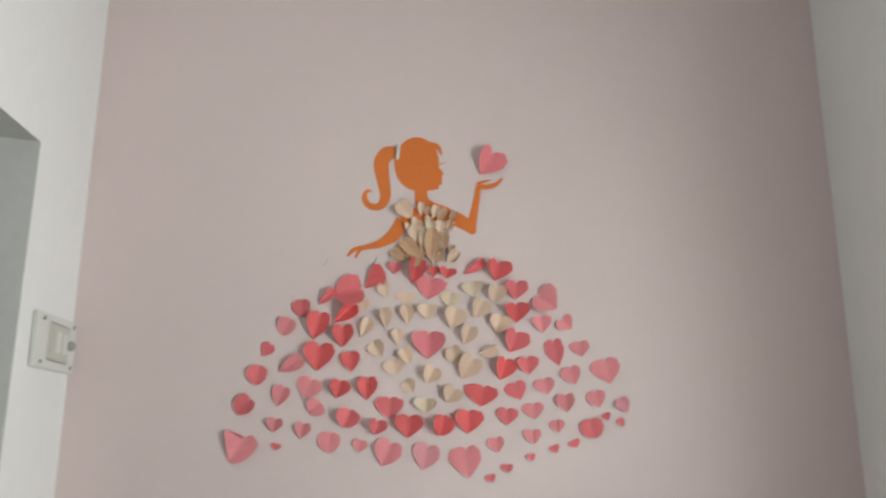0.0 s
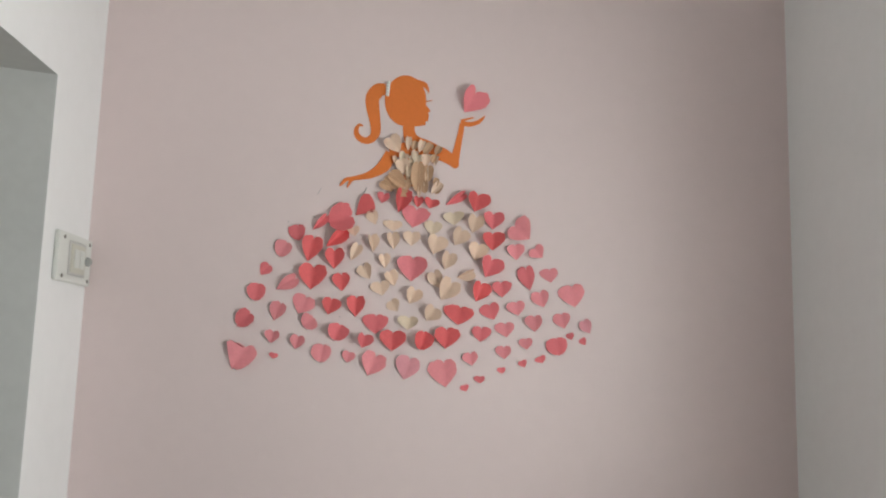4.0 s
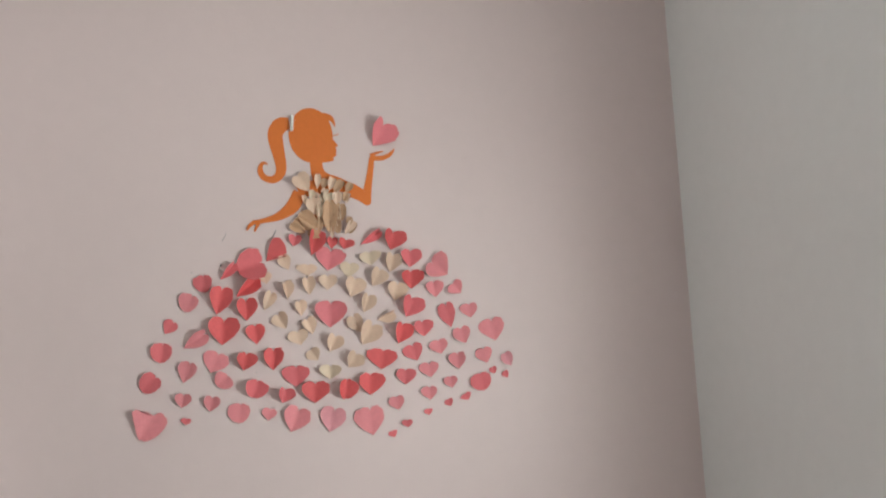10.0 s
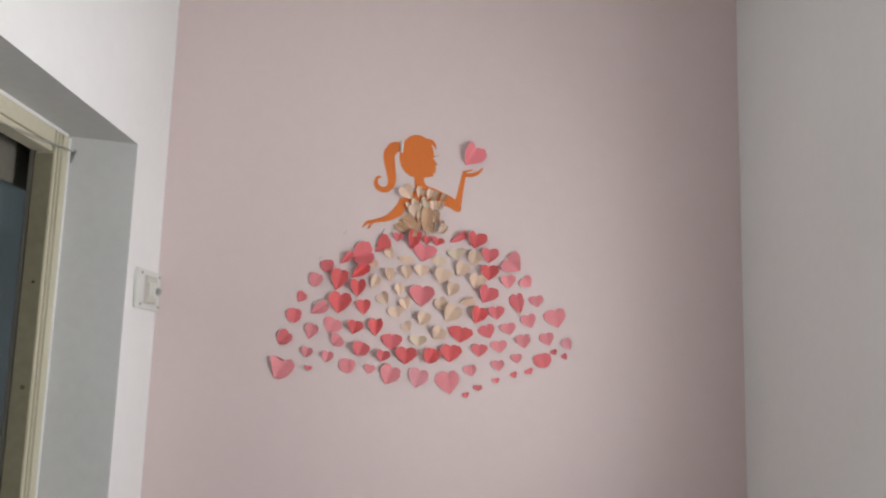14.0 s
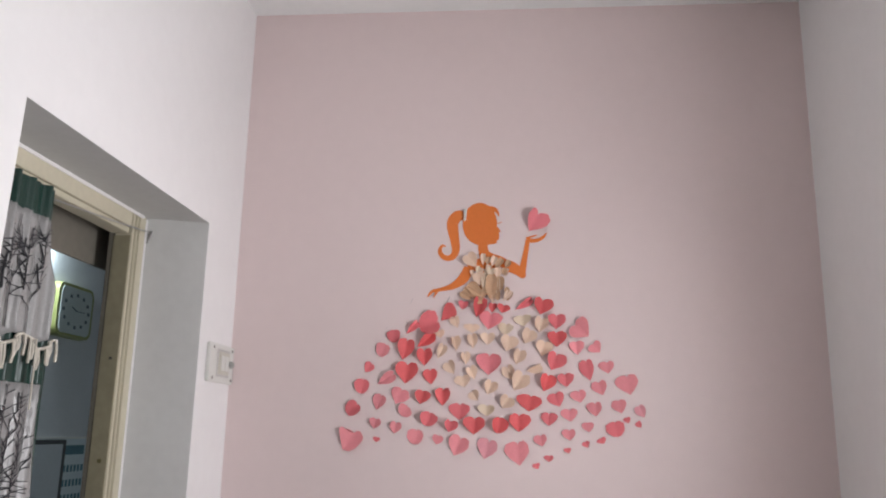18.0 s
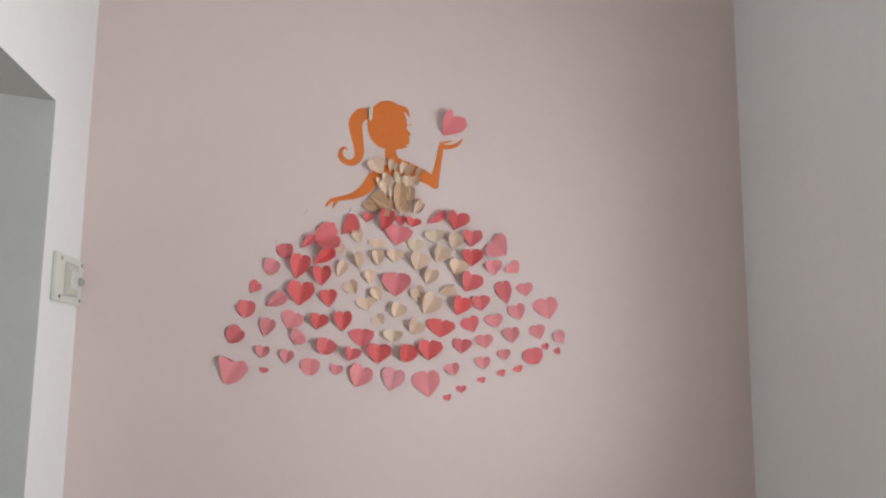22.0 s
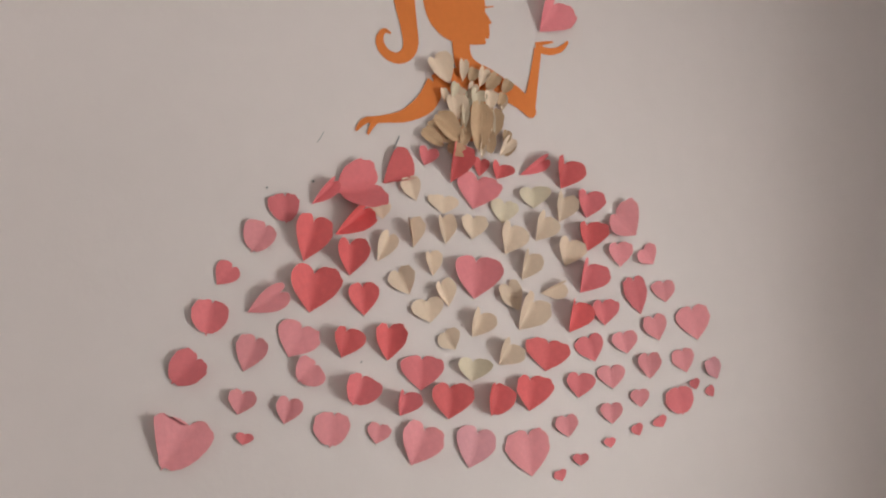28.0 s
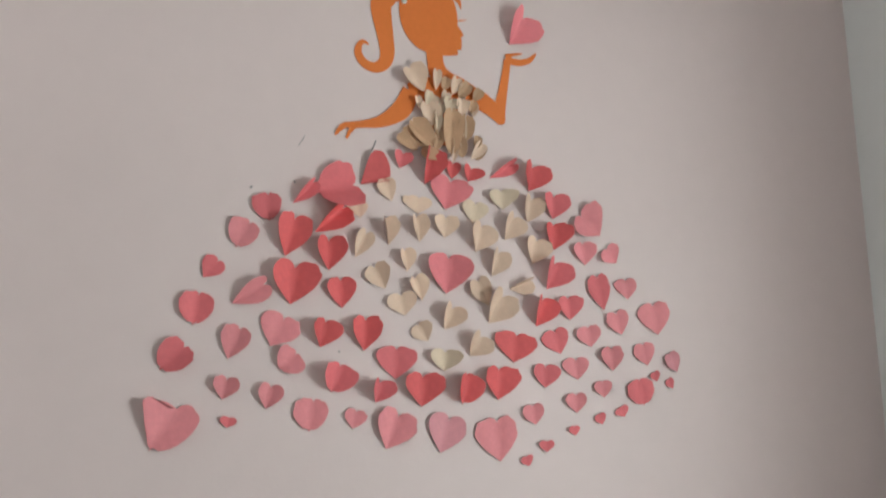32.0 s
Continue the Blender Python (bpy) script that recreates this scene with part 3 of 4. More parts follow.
def plate(bm, outline, y):
    """A flat paper piece standing off the wall, with edges down to it."""
    front = [bm.verts.new((x, y, z)) for x, z in outline]
    back = [bm.verts.new((x, YB - 0.0002, z)) for x, z in outline]
    bm.faces.new(front)
    for i in range(len(front)):
        bm.faces.new((front[i], front[i - 1], back[i - 1], back[i]))


def stroke(*pts):
    """A tapered, rounded stroke through (x, z, half width)."""
    fine = []
    n = len(pts)
    for i in range(n - 1):
        p0, p1, p2, p3 = pts[max(i - 1, 0)], pts[i], pts[i + 1], pts[min(i + 2, n - 1)]
        for k in range(5):
            t = k / 5
            fine.append([0.5 * (2 * b + (c - a) * t + (2 * a - 5 * b + 4 * c - d) * t * t + (3 * b - a - 3 * c + d) * t ** 3) for a, b, c, d in zip(p0, p1, p2, p3)])
    fine.append(list(pts[-1]))
    y = lift_layer()
    rows = []
    for i, (x, z, w) in enumerate(fine):
        a, b = fine[max(i - 1, 0)], fine[min(i + 1, len(fine) - 1)]
        dx, dz = b[0] - a[0], b[1] - a[1]
        q = math.hypot(dx, dz) or 1
        rows.append(((x - dz / q * w, z + dx / q * w), (x + dz / q * w, z - dx / q * w)))
    for r0, r1 in zip(rows, rows[1:]):
        fig.faces.new([fig.verts.new((p[0], y, p[1])) for p in (r0[0], r0[1], r1[1], r1[0])])


def disc(x, z, rx, rz, turn=0.0):
    y = lift_layer()
    c, s = math.cos(radians(turn)), math.sin(radians(turn))
    pts = [(rx * math.cos(2 * math.pi * k / 40), rz * math.sin(2 * math.pi * k / 40)) for k in range(40)]
    fig.faces.new([fig.verts.new((x + c * a - s * b, y, z + s * a + c * b)) for a, b in pts])


disc(-0.0550, 2.1800, 0.0620, 0.0785)
disc(-0.0230, 2.1390, 0.0360, 0.0341)
stroke((-0.0100, 2.1770, 0.0082), (0.0040, 2.1600, 0.0084), (0.0140, 2.1530, 0.0060), (0.0200, 2.1530, 0.0015))
stroke((-0.0050, 2.1480, 0.0190), (0.0000, 2.1340, 0.0160), (0.0030, 2.1180, 0.0113))
stroke((-0.0510, 2.1110, 0.0110), (-0.0160, 2.1110, 0.0084), (0.0070, 2.1130, 0.0050))
stroke((-0.1140, 2.2120, 0.0164), (-0.1370, 2.2070, 0.0215), (-0.1530, 2.1830, 0.0210), (-0.1510, 2.1530, 0.0195), (-0.1440, 2.1170, 0.0164), (-0.1400, 2.0840, 0.0144), (-0.1470, 2.0630, 0.0123), (-0.1650, 2.0520, 0.0102), (-0.1860, 2.0580, 0.0090), (-0.1970, 2.0750, 0.0077), (-0.1950, 2.0910, 0.0056), (-0.1870, 2.0990, 0.0043), (-0.1770, 2.0950, 0.0016))
stroke((-0.0310, 2.2330, 0.0148), (-0.0020, 2.2320, 0.0094), (0.0100, 2.2190, 0.0042), (0.0140, 2.2060, 0.0010))
stroke((-0.0030, 2.1780, 0.0020), (0.0120, 2.1810, 0.0016), (0.0250, 2.1850, 0.0008))
stroke((-0.0430, 2.1160, 0.0185), (-0.0420, 2.0880, 0.0174), (-0.0360, 2.0660, 0.0205), (-0.0230, 2.0480, 0.0280))
stroke((-0.0970, 2.0220, 0.0100), (-0.0590, 2.0360, 0.0143), (-0.0170, 2.0430, 0.0140), (0.0240, 2.0400, 0.0126))
stroke((-0.0290, 2.0320, 0.0471), (-0.0210, 1.9820, 0.0360), (-0.0170, 1.9200, 0.0340))
stroke((0.0170, 2.0330, 0.0133), (0.0550, 2.0280, 0.0150), (0.0870, 2.0080, 0.0140))
stroke((0.0990, 1.9880, 0.0094), (0.0980, 2.0100, 0.0125), (0.1050, 2.0480, 0.0102), (0.1140, 2.0980, 0.0082), (0.1160, 2.1180, 0.0080))
disc(-0.0770, 2.0270, 0.0200, 0.0227)
disc(0.0980, 1.9930, 0.0125, 0.0139)
stroke((0.0530, 2.0150, 0.0126), (0.0780, 2.0020, 0.0105), (0.0990, 1.9840, 0.0064))
stroke((-0.0180, 2.0580, 0.0123), (0.0120, 2.0500, 0.0120), (0.0430, 2.0350, 0.0120))
stroke((0.1120, 2.1190, 0.0080), (0.1390, 2.1160, 0.0072), (0.1630, 2.1230, 0.0061), (0.1770, 2.1350, 0.0041), (0.1840, 2.1440, 0.0020))
stroke((0.1120, 2.1250, 0.0040), (0.1360, 2.1330, 0.0030), (0.1510, 2.1370, 0.0015))
stroke((-0.0920, 2.0180, 0.0170), (-0.1110, 1.9790, 0.0185), (-0.1480, 1.9510, 0.0118), (-0.1840, 1.9400, 0.0072), (-0.2160, 1.9330, 0.0060))
stroke((-0.2140, 1.9360, 0.0050), (-0.2270, 1.9270, 0.0050), (-0.2380, 1.9120, 0.0020))
stroke((-0.2010, 1.9340, 0.0040), (-0.2100, 1.9230, 0.0040), (-0.2170, 1.9080, 0.0020))
thing("paper_figure", fig, ORANGE, "flat orange paper cut-out silhouette stuck on the pink wall", "wall decoration")

band = empty("bead_band", (-0.109, YB, 2.211), "short row of white beads on the orange cut-out", "beads")
for k in range(5):
    bm = bmesh.new()
    bmesh.ops.create_uvsphere(bm, u_segments=10, v_segments=8, radius=0.0058, matrix=pose(0.0006 * k, -0.0075, -0.017 + 0.0088 * k))
    part("bead", bm, BEAD, band)

# ---- folded paper hearts ----
rnd = random.Random(11)
order = [0]


def lobe(belly):
    """Outline of half a heart from its notch (0, 1) over the lobe to the tip (0, 0); belly 1 is the fullest."""
    pts = []
    for a, b, c, d in (((0, 1), (0.05, 1.13), (0.28, 1.23), (0.54, 1.20)), ((0.54, 1.20), (0.84, 1.165), (1.05, 0.96), (0.98, 0.74)), ((0.98, 0.74), (0.89 + 0.08 * belly, 0.48 - 0.12 * belly), (0.42 + 0.22 * belly, 0.24 - 0.16 * belly), (0, 0))):
        for k in range(5):
            t = k / 5
            pts.append(tuple((1 - t) ** 3 * a[i] + 3 * t * (1 - t) ** 2 * b[i] + 3 * t * t * (1 - t) * c[i] + t ** 3 * d[i] for i in (0, 1)))
    return pts


FAN = [(0.0, 1.0), (0.16, 1.02), (0.33, 1.01), (0.50, 0.985), (0.66, 0.955), (0.80, 0.925), (0.92, 0.890), (1.0, 0.850), (1.0, 0.800), (0.93, 0.720), (0.80, 0.610), (0.64, 0.480), (0.46, 0.340), (0.26, 0.190), (0.10, 0.070)]
LOBES = {4: FAN, 0: lobe(0.0), 1: lobe(0.6), 2: lobe(0.25), 3: lobe(0.75)}


def heart_mesh(length, left, right, lift_left, lift_right, curl, top=1.17):
    """A paper heart folded along its middle; the crease lies on the wall and both halves stand off it."""
    bm = bmesh.new()
    steps = 4
    crease = [bm.verts.new((0, 0, 0))] + [bm.verts.new((0, 0, length * (i + 1) / 5)) for i in range(5)]
    for side, w, lift in ((-1, left, lift_left), (1, right, lift_right)):
        a0 = radians(lift + rnd.uniform(-2, 2))
        outline = LOBES[(2 if side < 0 else 3) if length > 0.06 and 1.1 < top < 1.13 else 1 if top < 1.11 else 0]
        if top == 1.21:
            outline = LOBES[4 if side < 0 else 3]
        cols = []
        wob = [rnd.uniform(-0.035, 0.035) for _ in range(4)]
        for k, (u, v) in enumerate(outline):
            cut = 1 + min(1.0, 2 * v) * (wob[0] * math.sin(k * 0.9 + 9 * wob[1]) + wob[2] * math.sin(k * 2.1 + 40 * wob[3]))
            ease = min(1.0, u / 0.5) ** 2 * (3 - 2 * min(1.0, u / 0.5))
            v *= 1 - (1 - top / 1.2) * ease
            x, z = u * w * cut, v * length * (1 + (cut - 1) * u)
            z = max(z, length * 1.001) if v >= 1 else z
            zc = min(max(z, 0.0), length) if u > 0 else z
            col = []
            for k in range(1, steps + 1):
                s = x * k / steps
                zz = zc + (z - zc) * k / steps
                out = s * math.sin(a0) + curl * s * s / max(w, 0.001) * 0.6
                col.append(bm.verts.new((side * s * math.cos(a0 + curl * 0.5 * s / w), -out, zz)))
            cols.append((zc, col))
        near = lambda zc: crease[min(5, max(0, round(zc / length * 5)))]
        for (z0, c0), (z1, c1) in zip(cols[1:], cols[2:]):
            p, q = near(z0), near(z1)
            if p is q:
                bm.faces.new((p, c0[0], c1[0]))
            else:
                bm.faces.new((p, c0[0], c1[0], q))
            for k in range(steps - 1):
                bm.faces.new((c0[k], c0[k + 1], c1[k + 1], c1[k]))
        last = cols[-1][1]
        z, i = near(cols[-1][0]), crease.index(near(cols[-1][0]))
        if i:
            bm.faces.new([crease[0]] + last[::-1] + [crease[j] for j in range(i, 0, -1)])
        for v in cols[0][1]:
            bm.verts.remove(v)
    for face in bm.faces:
        face.smooth = True
    back = bmesh.ops.duplicate(bm, geom=bm.faces[:] + bm.edges[:] + bm.verts[:])
    for v in back["geom"]:
        if isinstance(v, bmesh.types.BMVert):
            v.co += Vector((0, 0.0005, -0.0002))
    return bm


TONES = {PINK: "pink", ROSE: "rose red", RED: "deep red", HOT: "bright pink", CREAM: "cream", LEMON: "pale lemon", PALE: "pale pink", TAN: "tan"}


def put_heart(name, m, x, z, length, turn, left, right, lifts, off, curl, label, group, top=1.17):
    ob = thing(name, heart_mesh(length, left, right, *lifts, curl, top), m, label, "paper heart", group)
    ob.matrix_world = Matrix.Translation((x, YB - off, z)) @ Matrix.Rotation(radians(turn), 4, 'Y')
    return ob


def heart(m, x, z, length, turn, left, right, lift_left, lift_right, top=0.0):
    lift = max(lift_left, lift_right)
    size = "tiny" if length < 0.022 else "small" if length < 0.038 else "large" if length > 0.06 else "medium"
    how = "nearly flat" if lift < 15 else "half open" if lift < 42 else "sharply folded"
    order[0] += 1
    put_heart("paper_heart", m, x, z, length, turn, left, right, (lift_left, lift_right), 0.0015 + 0.0003 * (order[0] % 5), rnd.uniform(-0.25, 0.2), f"{size} {TONES[m]} {how} paper heart stuck on the pink wall", "paper hearts of the skirt", top or rnd.uniform(1.12, 1.22))


def petal(m, x, z, length, turn, left, right, lift_left, lift_right):
    order[0] += 1
    put_heart("paper_petal", m, x, z, length, turn, left, right, (lift_left, lift_right), 0.004 + 0.0009 * (order[0] % 7), 0.25, f"folded {TONES[m]} paper petal on the orange cut-out", "paper petals of the bodice", 1.05 if m is TAN else 1.14)


heart(PINK, -0.403, 1.696, 0.046, 27, 0.030, 0.023, 10, 22, 1.08)
heart(ROSE, -0.349, 1.745, 0.044, -5, 0.029, 0.022, 10, 22, 1.07)
heart(ROSE, -0.310, 1.780, 0.052, 41, 0.019, 0.020, 69, 27)
heart(RED, -0.321, 1.687, 0.066, 13, 0.034, 0.036, 32, 27)
heart(RED, -0.270, 1.733, 0.066, 46, 0.030, 0.033, 62, 27)
heart(ROSE, -0.270, 1.803, 0.069, 73, 0.048, 0.066, 10, 46, 1.1)
heart(RED, -0.189, 1.826, 0.054, 74, 0.057, 0.009, 16, 76, 1.14)
heart(ROSE, -0.114, 1.866, 0.027, 13, 0.021, 0.022, 22, 27)
heart(RED, -0.065, 1.840, 0.061, 11, 0.035, 0.037, 59, 27)
heart(RED, -0.009, 1.857, 0.028, 6, 0.016, 0.017, 21, 27)
heart(RED, 0.026, 1.856, 0.025, 14, 0.028, 0.030, 35, 27)
heart(HOT, -0.022, 1.797, 0.053, 11, 0.042, 0.045, 15, 27)
heart(CREAM, -0.129, 1.802, 0.038, -18, 0.022, 0.016, 14, 24)
heart(CREAM, -0.078, 1.784, 0.028, 4, 0.032, 0.026, 10, 17)
heart(CREAM, -0.188, 1.766, 0.025, -9, 0.022, 0.017, 10, 17)
heart(CREAM, -0.134, 1.721, 0.042, -11, 0.026, 0.028, 74, 27)
heart(CREAM, -0.074, 1.731, 0.043, -8, 0.024, 0.025, 46, 27)
heart(CREAM, -0.024, 1.743, 0.036, 3, 0.029, 0.028, 22, 20)
heart(CREAM, -0.197, 1.694, 0.045, 24, 0.019, 0.020, 34, 27)
heart(CREAM, -0.098, 1.675, 0.036, -9, 0.021, 0.022, 54, 27)
heart(ROSE, 0.073, 1.868, 0.061, 57, 0.020, 0.017, 62, 20)
heart(RED, 0.159, 1.851, 0.048, 11, 0.042, 0.045, 51, 27)
heart(ROSE, 0.213, 1.800, 0.044, 4, 0.035, 0.037, 29, 27)
heart(PINK, 0.325, 1.776, 0.056, -51, 0.042, 0.045, 23, 27, 1.2)
heart(LEMON, 0.101, 1.809, 0.034, -7, 0.033, 0.035, 16, 27)
heart(LEMON, 0.035, 1.776, 0.036, 9, 0.028, 0.027, 10, 22)
heart(CREAM, 0.154, 1.788, 0.045, 13, 0.030, 0.032, 37, 27)
heart(CREAM, 0.103, 1.749, 0.047, 25, 0.032, 0.034, 51, 27)
heart(CREAM, 0.040, 1.721, 0.049, 14, 0.037, 0.038, 50, 22)
heart(RED, 0.215, 1.738, 0.047, -1, 0.040, 0.042, 32, 27)
heart(CREAM, 0.164, 1.707, 0.045, 13, 0.033, 0.035, 30, 27)
heart(PINK, 0.286, 1.712, 0.041, -6, 0.027, 0.029, 18, 27)
heart(ROSE, -0.452, 1.643, 0.034, 38, 0.021, 0.018, 10, 22)
heart(PINK, -0.406, 1.603, 0.059, 57, 0.024, 0.025, 49, 27)
heart(ROSE, -0.465, 1.566, 0.049, 9, 0.030, 0.028, 10, 22, 1.05)
heart(ROSE, -0.511, 1.495, 0.049, 44, 0.030, 0.028, 10, 22, 1.1)
heart(PINK, -0.408, 1.514, 0.049, 20, 0.027, 0.023, 10, 22)
heart(PINK, -0.340, 1.536, 0.049, 24, 0.035, 0.036, 10, 22)
heart(PINK, -0.325, 1.498, 0.037, 46, 0.028, 0.030, 30, 27, 1.06)
heart(RED, -0.309, 1.606, 0.062, 6, 0.044, 0.047, 22, 27)
heart(RED, -0.244, 1.668, 0.050, -1, 0.033, 0.035, 36, 27)
heart(RED, -0.219, 1.604, 0.046, -4, 0.027, 0.027, 10, 22)
heart(RED, -0.256, 1.536, 0.042, 11, 0.032, 0.034, 50, 27)
heart(RED, -0.178, 1.532, 0.051, 2, 0.030, 0.032, 21, 27)
heart(ROSE, -0.119, 1.484, 0.050, 2, 0.039, 0.037, 10, 22)
heart(CREAM, -0.140, 1.642, 0.040, -29, 0.025, 0.026, 12, 42)
heart(CREAM, -0.102, 1.596, 0.035, -12, 0.032, 0.028, 10, 22)
heart(CREAM, -0.069, 1.624, 0.039, -21, 0.024, 0.025, 50, 27)
heart(HOT, -0.021, 1.639, 0.064, 4, 0.048, 0.048, 13, 22)
heart(CREAM, -0.057, 1.552, 0.032, -34, 0.022, 0.023, 12, 40)
heart(CREAM, -0.024, 1.574, 0.040, 21, 0.031, 0.033, 41, 27)
heart(CREAM, 0.074, 1.677, 0.045, 18, 0.029, 0.031, 50, 27)
heart(CREAM, 0.111, 1.655, 0.048, 68, 0.020, 0.025, 72, 12)
heart(CREAM, 0.067, 1.622, 0.046, -26, 0.028, 0.020, 14, 24)
heart(CREAM, 0.066, 1.588, 0.057, 31, 0.038, 0.040, 41, 27)
heart(CREAM, 0.026, 1.527, 0.040, 32, 0.033, 0.035, 46, 27)
heart(RED, 0.118, 1.517, 0.049, 9, 0.049, 0.041, 10, 22)
heart(RED, 0.169, 1.586, 0.052, 16, 0.037, 0.039, 50, 27)
heart(ROSE, 0.246, 1.601, 0.040, -6, 0.030, 0.032, 23, 27)
heart(ROSE, 0.195, 1.659, 0.053, 20, 0.045, 0.048, 50, 27)
heart(ROSE, 0.223, 1.535, 0.042, -17, 0.034, 0.026, 10, 22)
heart(LEMON, -0.026, 1.499, 0.033, 4, 0.035, 0.034, 14, 34)
heart(PINK, 0.363, 1.722, 0.033, -40, 0.030, 0.023, 10, 22)
heart(ROSE, 0.328, 1.624, 0.063, -12, 0.030, 0.023, 10, 22)
heart(PINK, 0.389, 1.649, 0.036, -6, 0.031, 0.024, 10, 22)
heart(PINK, 0.462, 1.579, 0.058, -10, 0.045, 0.035, 10, 22)
heart(PINK, 0.369, 1.576, 0.041, -16, 0.032, 0.024, 10, 22)
heart(PINK, 0.294, 1.550, 0.036, -10, 0.033, 0.025, 10, 22)
heart(PINK, 0.344, 1.504, 0.041, -3, 0.031, 0.024, 10, 22)
heart(PINK, 0.431, 1.516, 0.040, -13, 0.030, 0.023, 10, 22)
heart(PALE, 0.506, 1.504, 0.038, -27, 0.023, 0.018, 10, 22)
heart(PINK, -0.519, 1.374, 0.072, 31, 0.053, 0.041, 16, 18, 1.21)
heart(PINK, -0.414, 1.450, 0.031, 11, 0.023, 0.024, 25, 27)
heart(ROSE, -0.405, 1.406, 0.015, 11, 0.014, 0.014, 10, 17)
heart(PINK, -0.344, 1.435, 0.034, 12, 0.023, 0.024, 29, 27)
heart(PINK, -0.271, 1.397, 0.049, 7, 0.033, 0.027, 10, 22, 1.07)
heart(PINK, -0.196, 1.401, 0.028, 13, 0.021, 0.020, 10, 17)
heart(PINK, -0.136, 1.366, 0.058, 22, 0.038, 0.040, 19, 27)
heart(PALE, -0.033, 1.357, 0.058, 16, 0.038, 0.036, 10, 22)
heart(PINK, 0.087, 1.338, 0.069, -5, 0.048, 0.038, 10, 22)
heart(PINK, 0.163, 1.402, 0.033, -9, 0.027, 0.021, 10, 22)
heart(ROSE, 0.147, 1.328, 0.017, -17, 0.015, 0.012, 10, 17)
heart(ROSE, 0.186, 1.352, 0.018, 0, 0.019, 0.015, 10, 17)
heart(ROSE, 0.250, 1.381, 0.016, -7, 0.015, 0.011, 10, 17)
heart(PINK, 0.256, 1.423, 0.032, -2, 0.028, 0.021, 10, 22)
heart(ROSE, 0.315, 1.401, 0.019, -21, 0.015, 0.012, 10, 17)
heart(PINK, 0.321, 1.452, 0.029, -6, 0.024, 0.019, 10, 17)
heart(ROSE, 0.368, 1.415, 0.019, -25, 0.019, 0.015, 10, 17)
heart(ROSE, 0.417, 1.436, 0.049, -11, 0.037, 0.029, 10, 22, 1.06)
heart(ROSE, 0.453, 1.484, 0.018, -19, 0.015, 0.011, 10, 17)
heart(ROSE, 0.493, 1.470, 0.020, -30, 0.013, 0.010, 10, 17)
heart(ROSE, -0.236, 1.461, 0.046, 19, 0.036, 0.038, 41, 27, 1.08)
heart(ROSE, -0.156, 1.444, 0.034, 12, 0.032, 0.034, 55, 27)
heart(RED, -0.070, 1.437, 0.050, 3, 0.041, 0.043, 22, 27)
heart(RED, 0.010, 1.440, 0.052, 10, 0.036, 0.038, 54, 27, 1.05)
heart(RED, 0.084, 1.448, 0.053, 2, 0.041, 0.043, 32, 27)
heart(ROSE, 0.185, 1.470, 0.038, 3, 0.029, 0.031, 15, 27)
heart(PINK, 0.260, 1.486, 0.036, -5, 0.033, 0.026, 10, 22)

heart(HOT, 0.121, 2.152, 0.069, 28, 0.040, 0.055, 46, 12, 1.2)

petal(CREAM, -0.066, 2.019, 0.050, -36, 0.031, 0.028, 24, 18)
petal(CREAM, -0.043, 2.026, 0.037, 3, 0.011, 0.011, 24, 18)
petal(TAN, -0.028, 2.028, 0.026, 18, 0.012, 0.012, 14, 20)
petal(CREAM, -0.010, 2.021, 0.034, 17, 0.014, 0.014, 24, 18)
petal(TAN, 0.003, 2.017, 0.037, 36, 0.014, 0.014, 14, 20)
petal(CREAM, -0.063, 1.995, 0.024, 30, 0.018, 0.018, 24, 18)
petal(CREAM, -0.052, 1.952, 0.042, -10, 0.024, 0.024, 24, 18)
petal(LEMON, -0.017, 1.982, 0.030, 9, 0.019, 0.019, 24, 18)
petal(CREAM, 0.010, 1.977, 0.035, 2, 0.016, 0.016, 24, 18)
petal(LEMON, -0.040, 1.936, 0.047, 2, 0.009, 0.009, 24, 18)
petal(TAN, -0.012, 1.897, 0.088, 1, 0.023, 0.023, 14, 20)
petal(TAN, 0.018, 1.930, 0.050, 1, 0.018, 0.018, 14, 20)
petal(TAN, -0.052, 1.914, 0.058, -67, 0.019, 0.019, 14, 20)
petal(TAN, -0.044, 1.912, 0.063, -44, 0.022, 0.022, 14, 20)
petal(TAN, -0.044, 1.904, 0.044, 16, 0.012, 0.012, 14, 20)
petal(TAN, 0.013, 1.898, 0.041, -14, 0.016, 0.016, 14, 20)
petal(CREAM, 0.030, 1.898, 0.039, 37, 0.014, 0.014, 24, 18)
petal(TAN, 0.040, 1.920, 0.025, 11, 0.010, 0.010, 14, 20)
petal(LEMON, 0.017, 1.918, 0.054, -3, 0.006, 0.006, 24, 18)
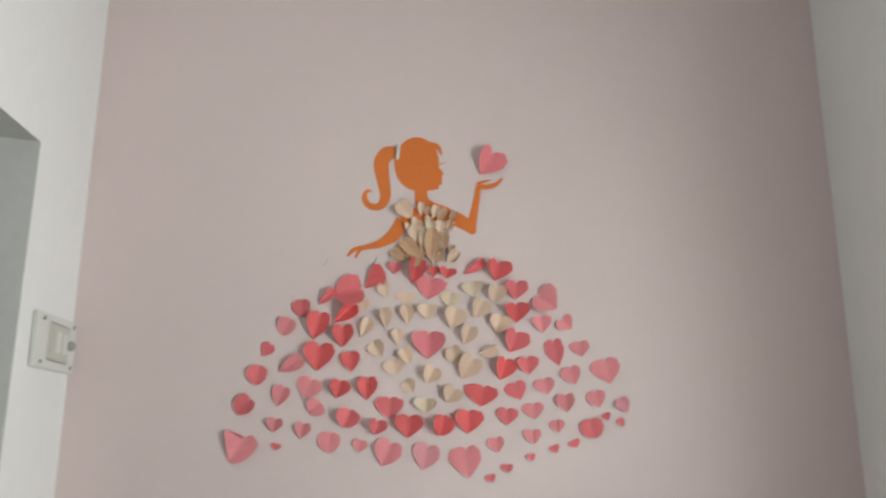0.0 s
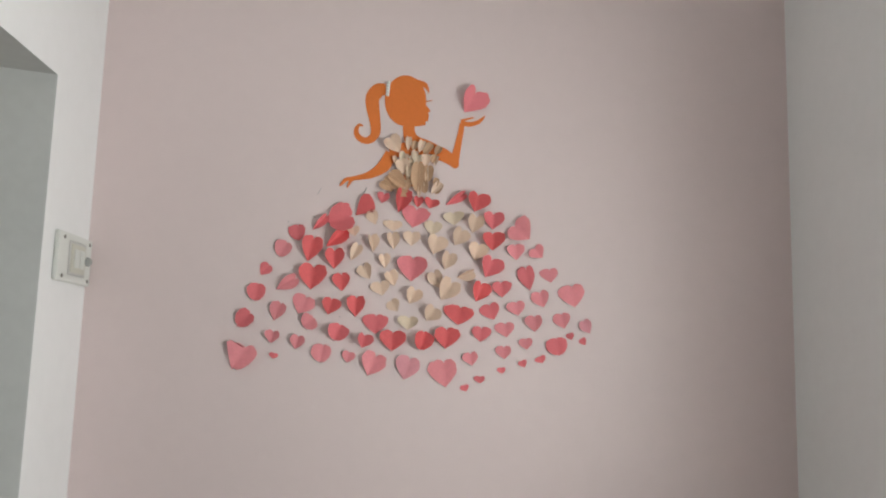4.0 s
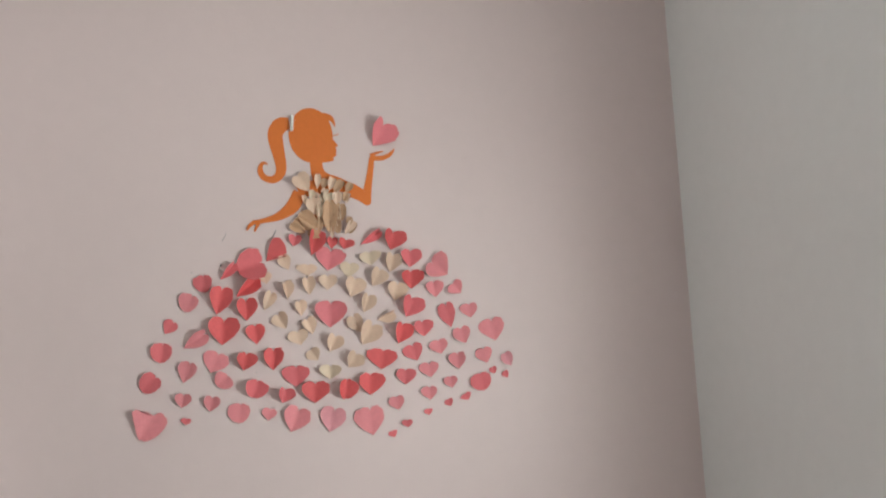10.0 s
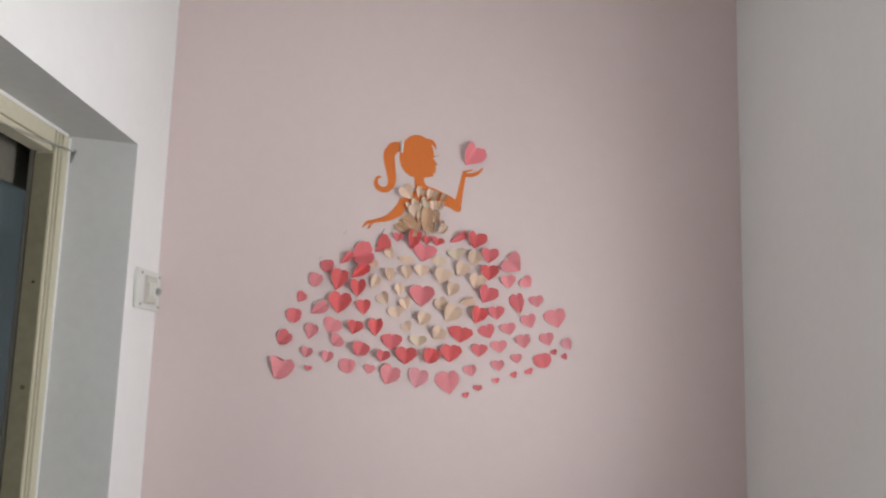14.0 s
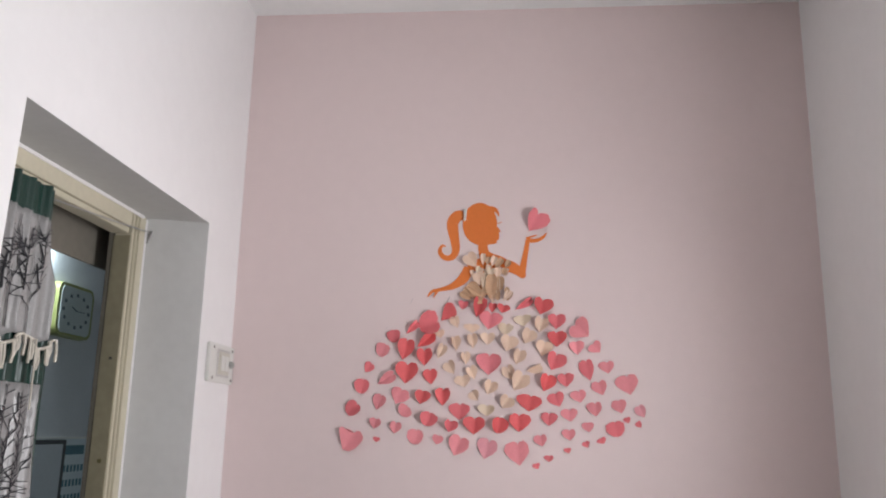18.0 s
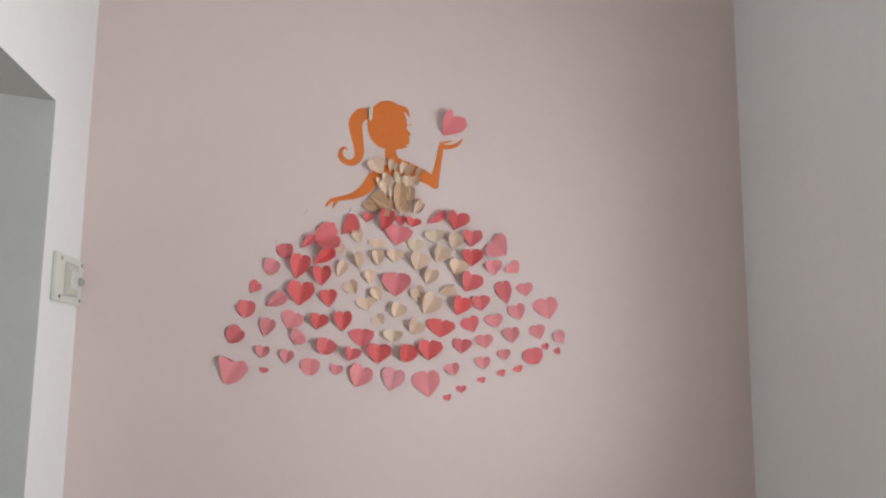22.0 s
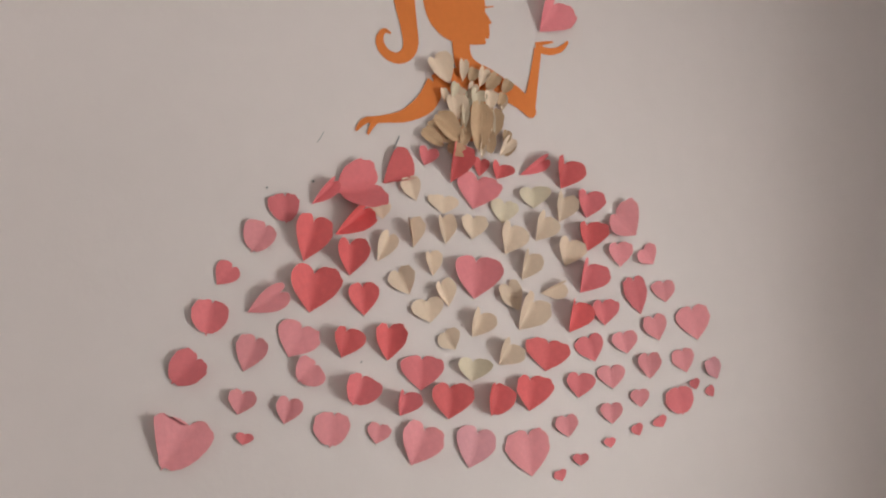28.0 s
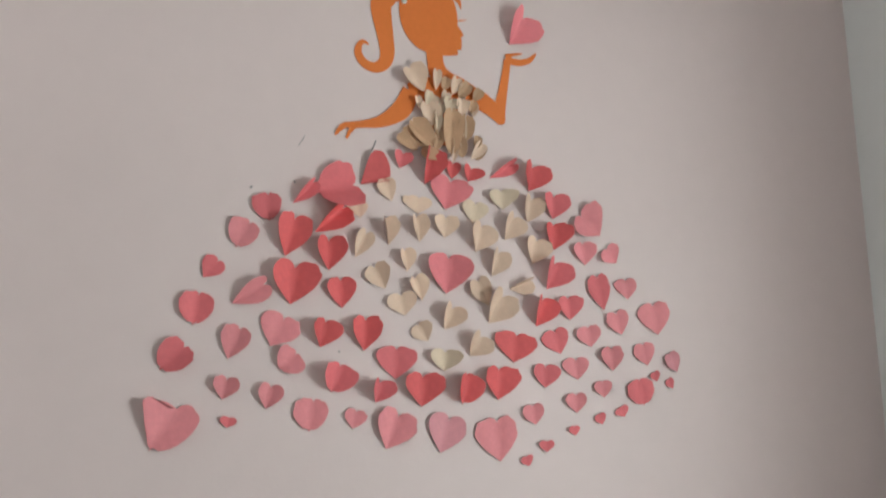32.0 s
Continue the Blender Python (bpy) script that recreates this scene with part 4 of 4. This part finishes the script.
petal(CREAM, 0.038, 1.985, 0.023, 0, 0.011, 0.011, 24, 18)
petal(CREAM, -0.031, 1.999, 0.027, 24, 0.012, 0.012, 24, 18)
petal(TAN, -0.027, 1.924, 0.047, -16, 0.014, 0.014, 14, 20)
petal(TAN, 0.000, 1.928, 0.050, 7, 0.013, 0.013, 14, 20)
petal(TAN, -0.031, 1.894, 0.040, -80, 0.014, 0.014, 14, 20)
petal(CREAM, -0.078, 1.981, 0.024, -8, 0.008, 0.008, 22, 20)
petal(LEMON, -0.063, 1.992, 0.026, 10, 0.010, 0.010, 22, 20)
petal(LEMON, -0.028, 1.978, 0.030, -4, 0.010, 0.010, 22, 20)
petal(CREAM, 0.011, 1.975, 0.032, 4, 0.011, 0.011, 22, 20)
petal(LEMON, -0.045, 1.941, 0.036, 6, 0.008, 0.008, 22, 20)
petal(LEMON, 0.014, 1.910, 0.034, -10, 0.005, 0.005, 22, 20)
petal(TAN, 0.029, 1.990, 0.026, 20, 0.010, 0.010, 14, 20)
petal(CREAM, -0.008, 1.886, 0.030, 8, 0.007, 0.007, 22, 20)
petal(TAN, -0.079, 1.902, 0.045, -62, 0.013, 0.013, 14, 20)
petal(TAN, 0.041, 1.898, 0.036, 28, 0.012, 0.012, 14, 20)
petal(CREAM, 0.013, 2.010, 0.036, 8, 0.010, 0.010, 22, 20)
petal(TAN, 0.038, 2.017, 0.028, 30, 0.012, 0.012, 14, 20)

# ---- small marks on the wall ----
for x0, z0, x1, z1, w in ((-0.292, 1.904, -0.303, 1.884, 0.0005), (-0.160, 1.912, -0.170, 1.890, 0.0012), (-0.307, 1.820, -0.309, 1.817, 0.002), (-0.381, 1.802, -0.383, 1.800, 0.0015), (-0.221, 1.531, -0.223, 1.529, 0.0012)):
    thing("wall_mark", tube_along(bmesh.new(), ((x0, YB - 0.0004, z0), ((x0 + x1) / 2 + 0.001, YB - 0.0006, (z0 + z1) / 2), (x1, YB - 0.0004, z1)), w, 6), PENCIL, "small dark smudge on the pink paint", "mark", "marks on the wall")
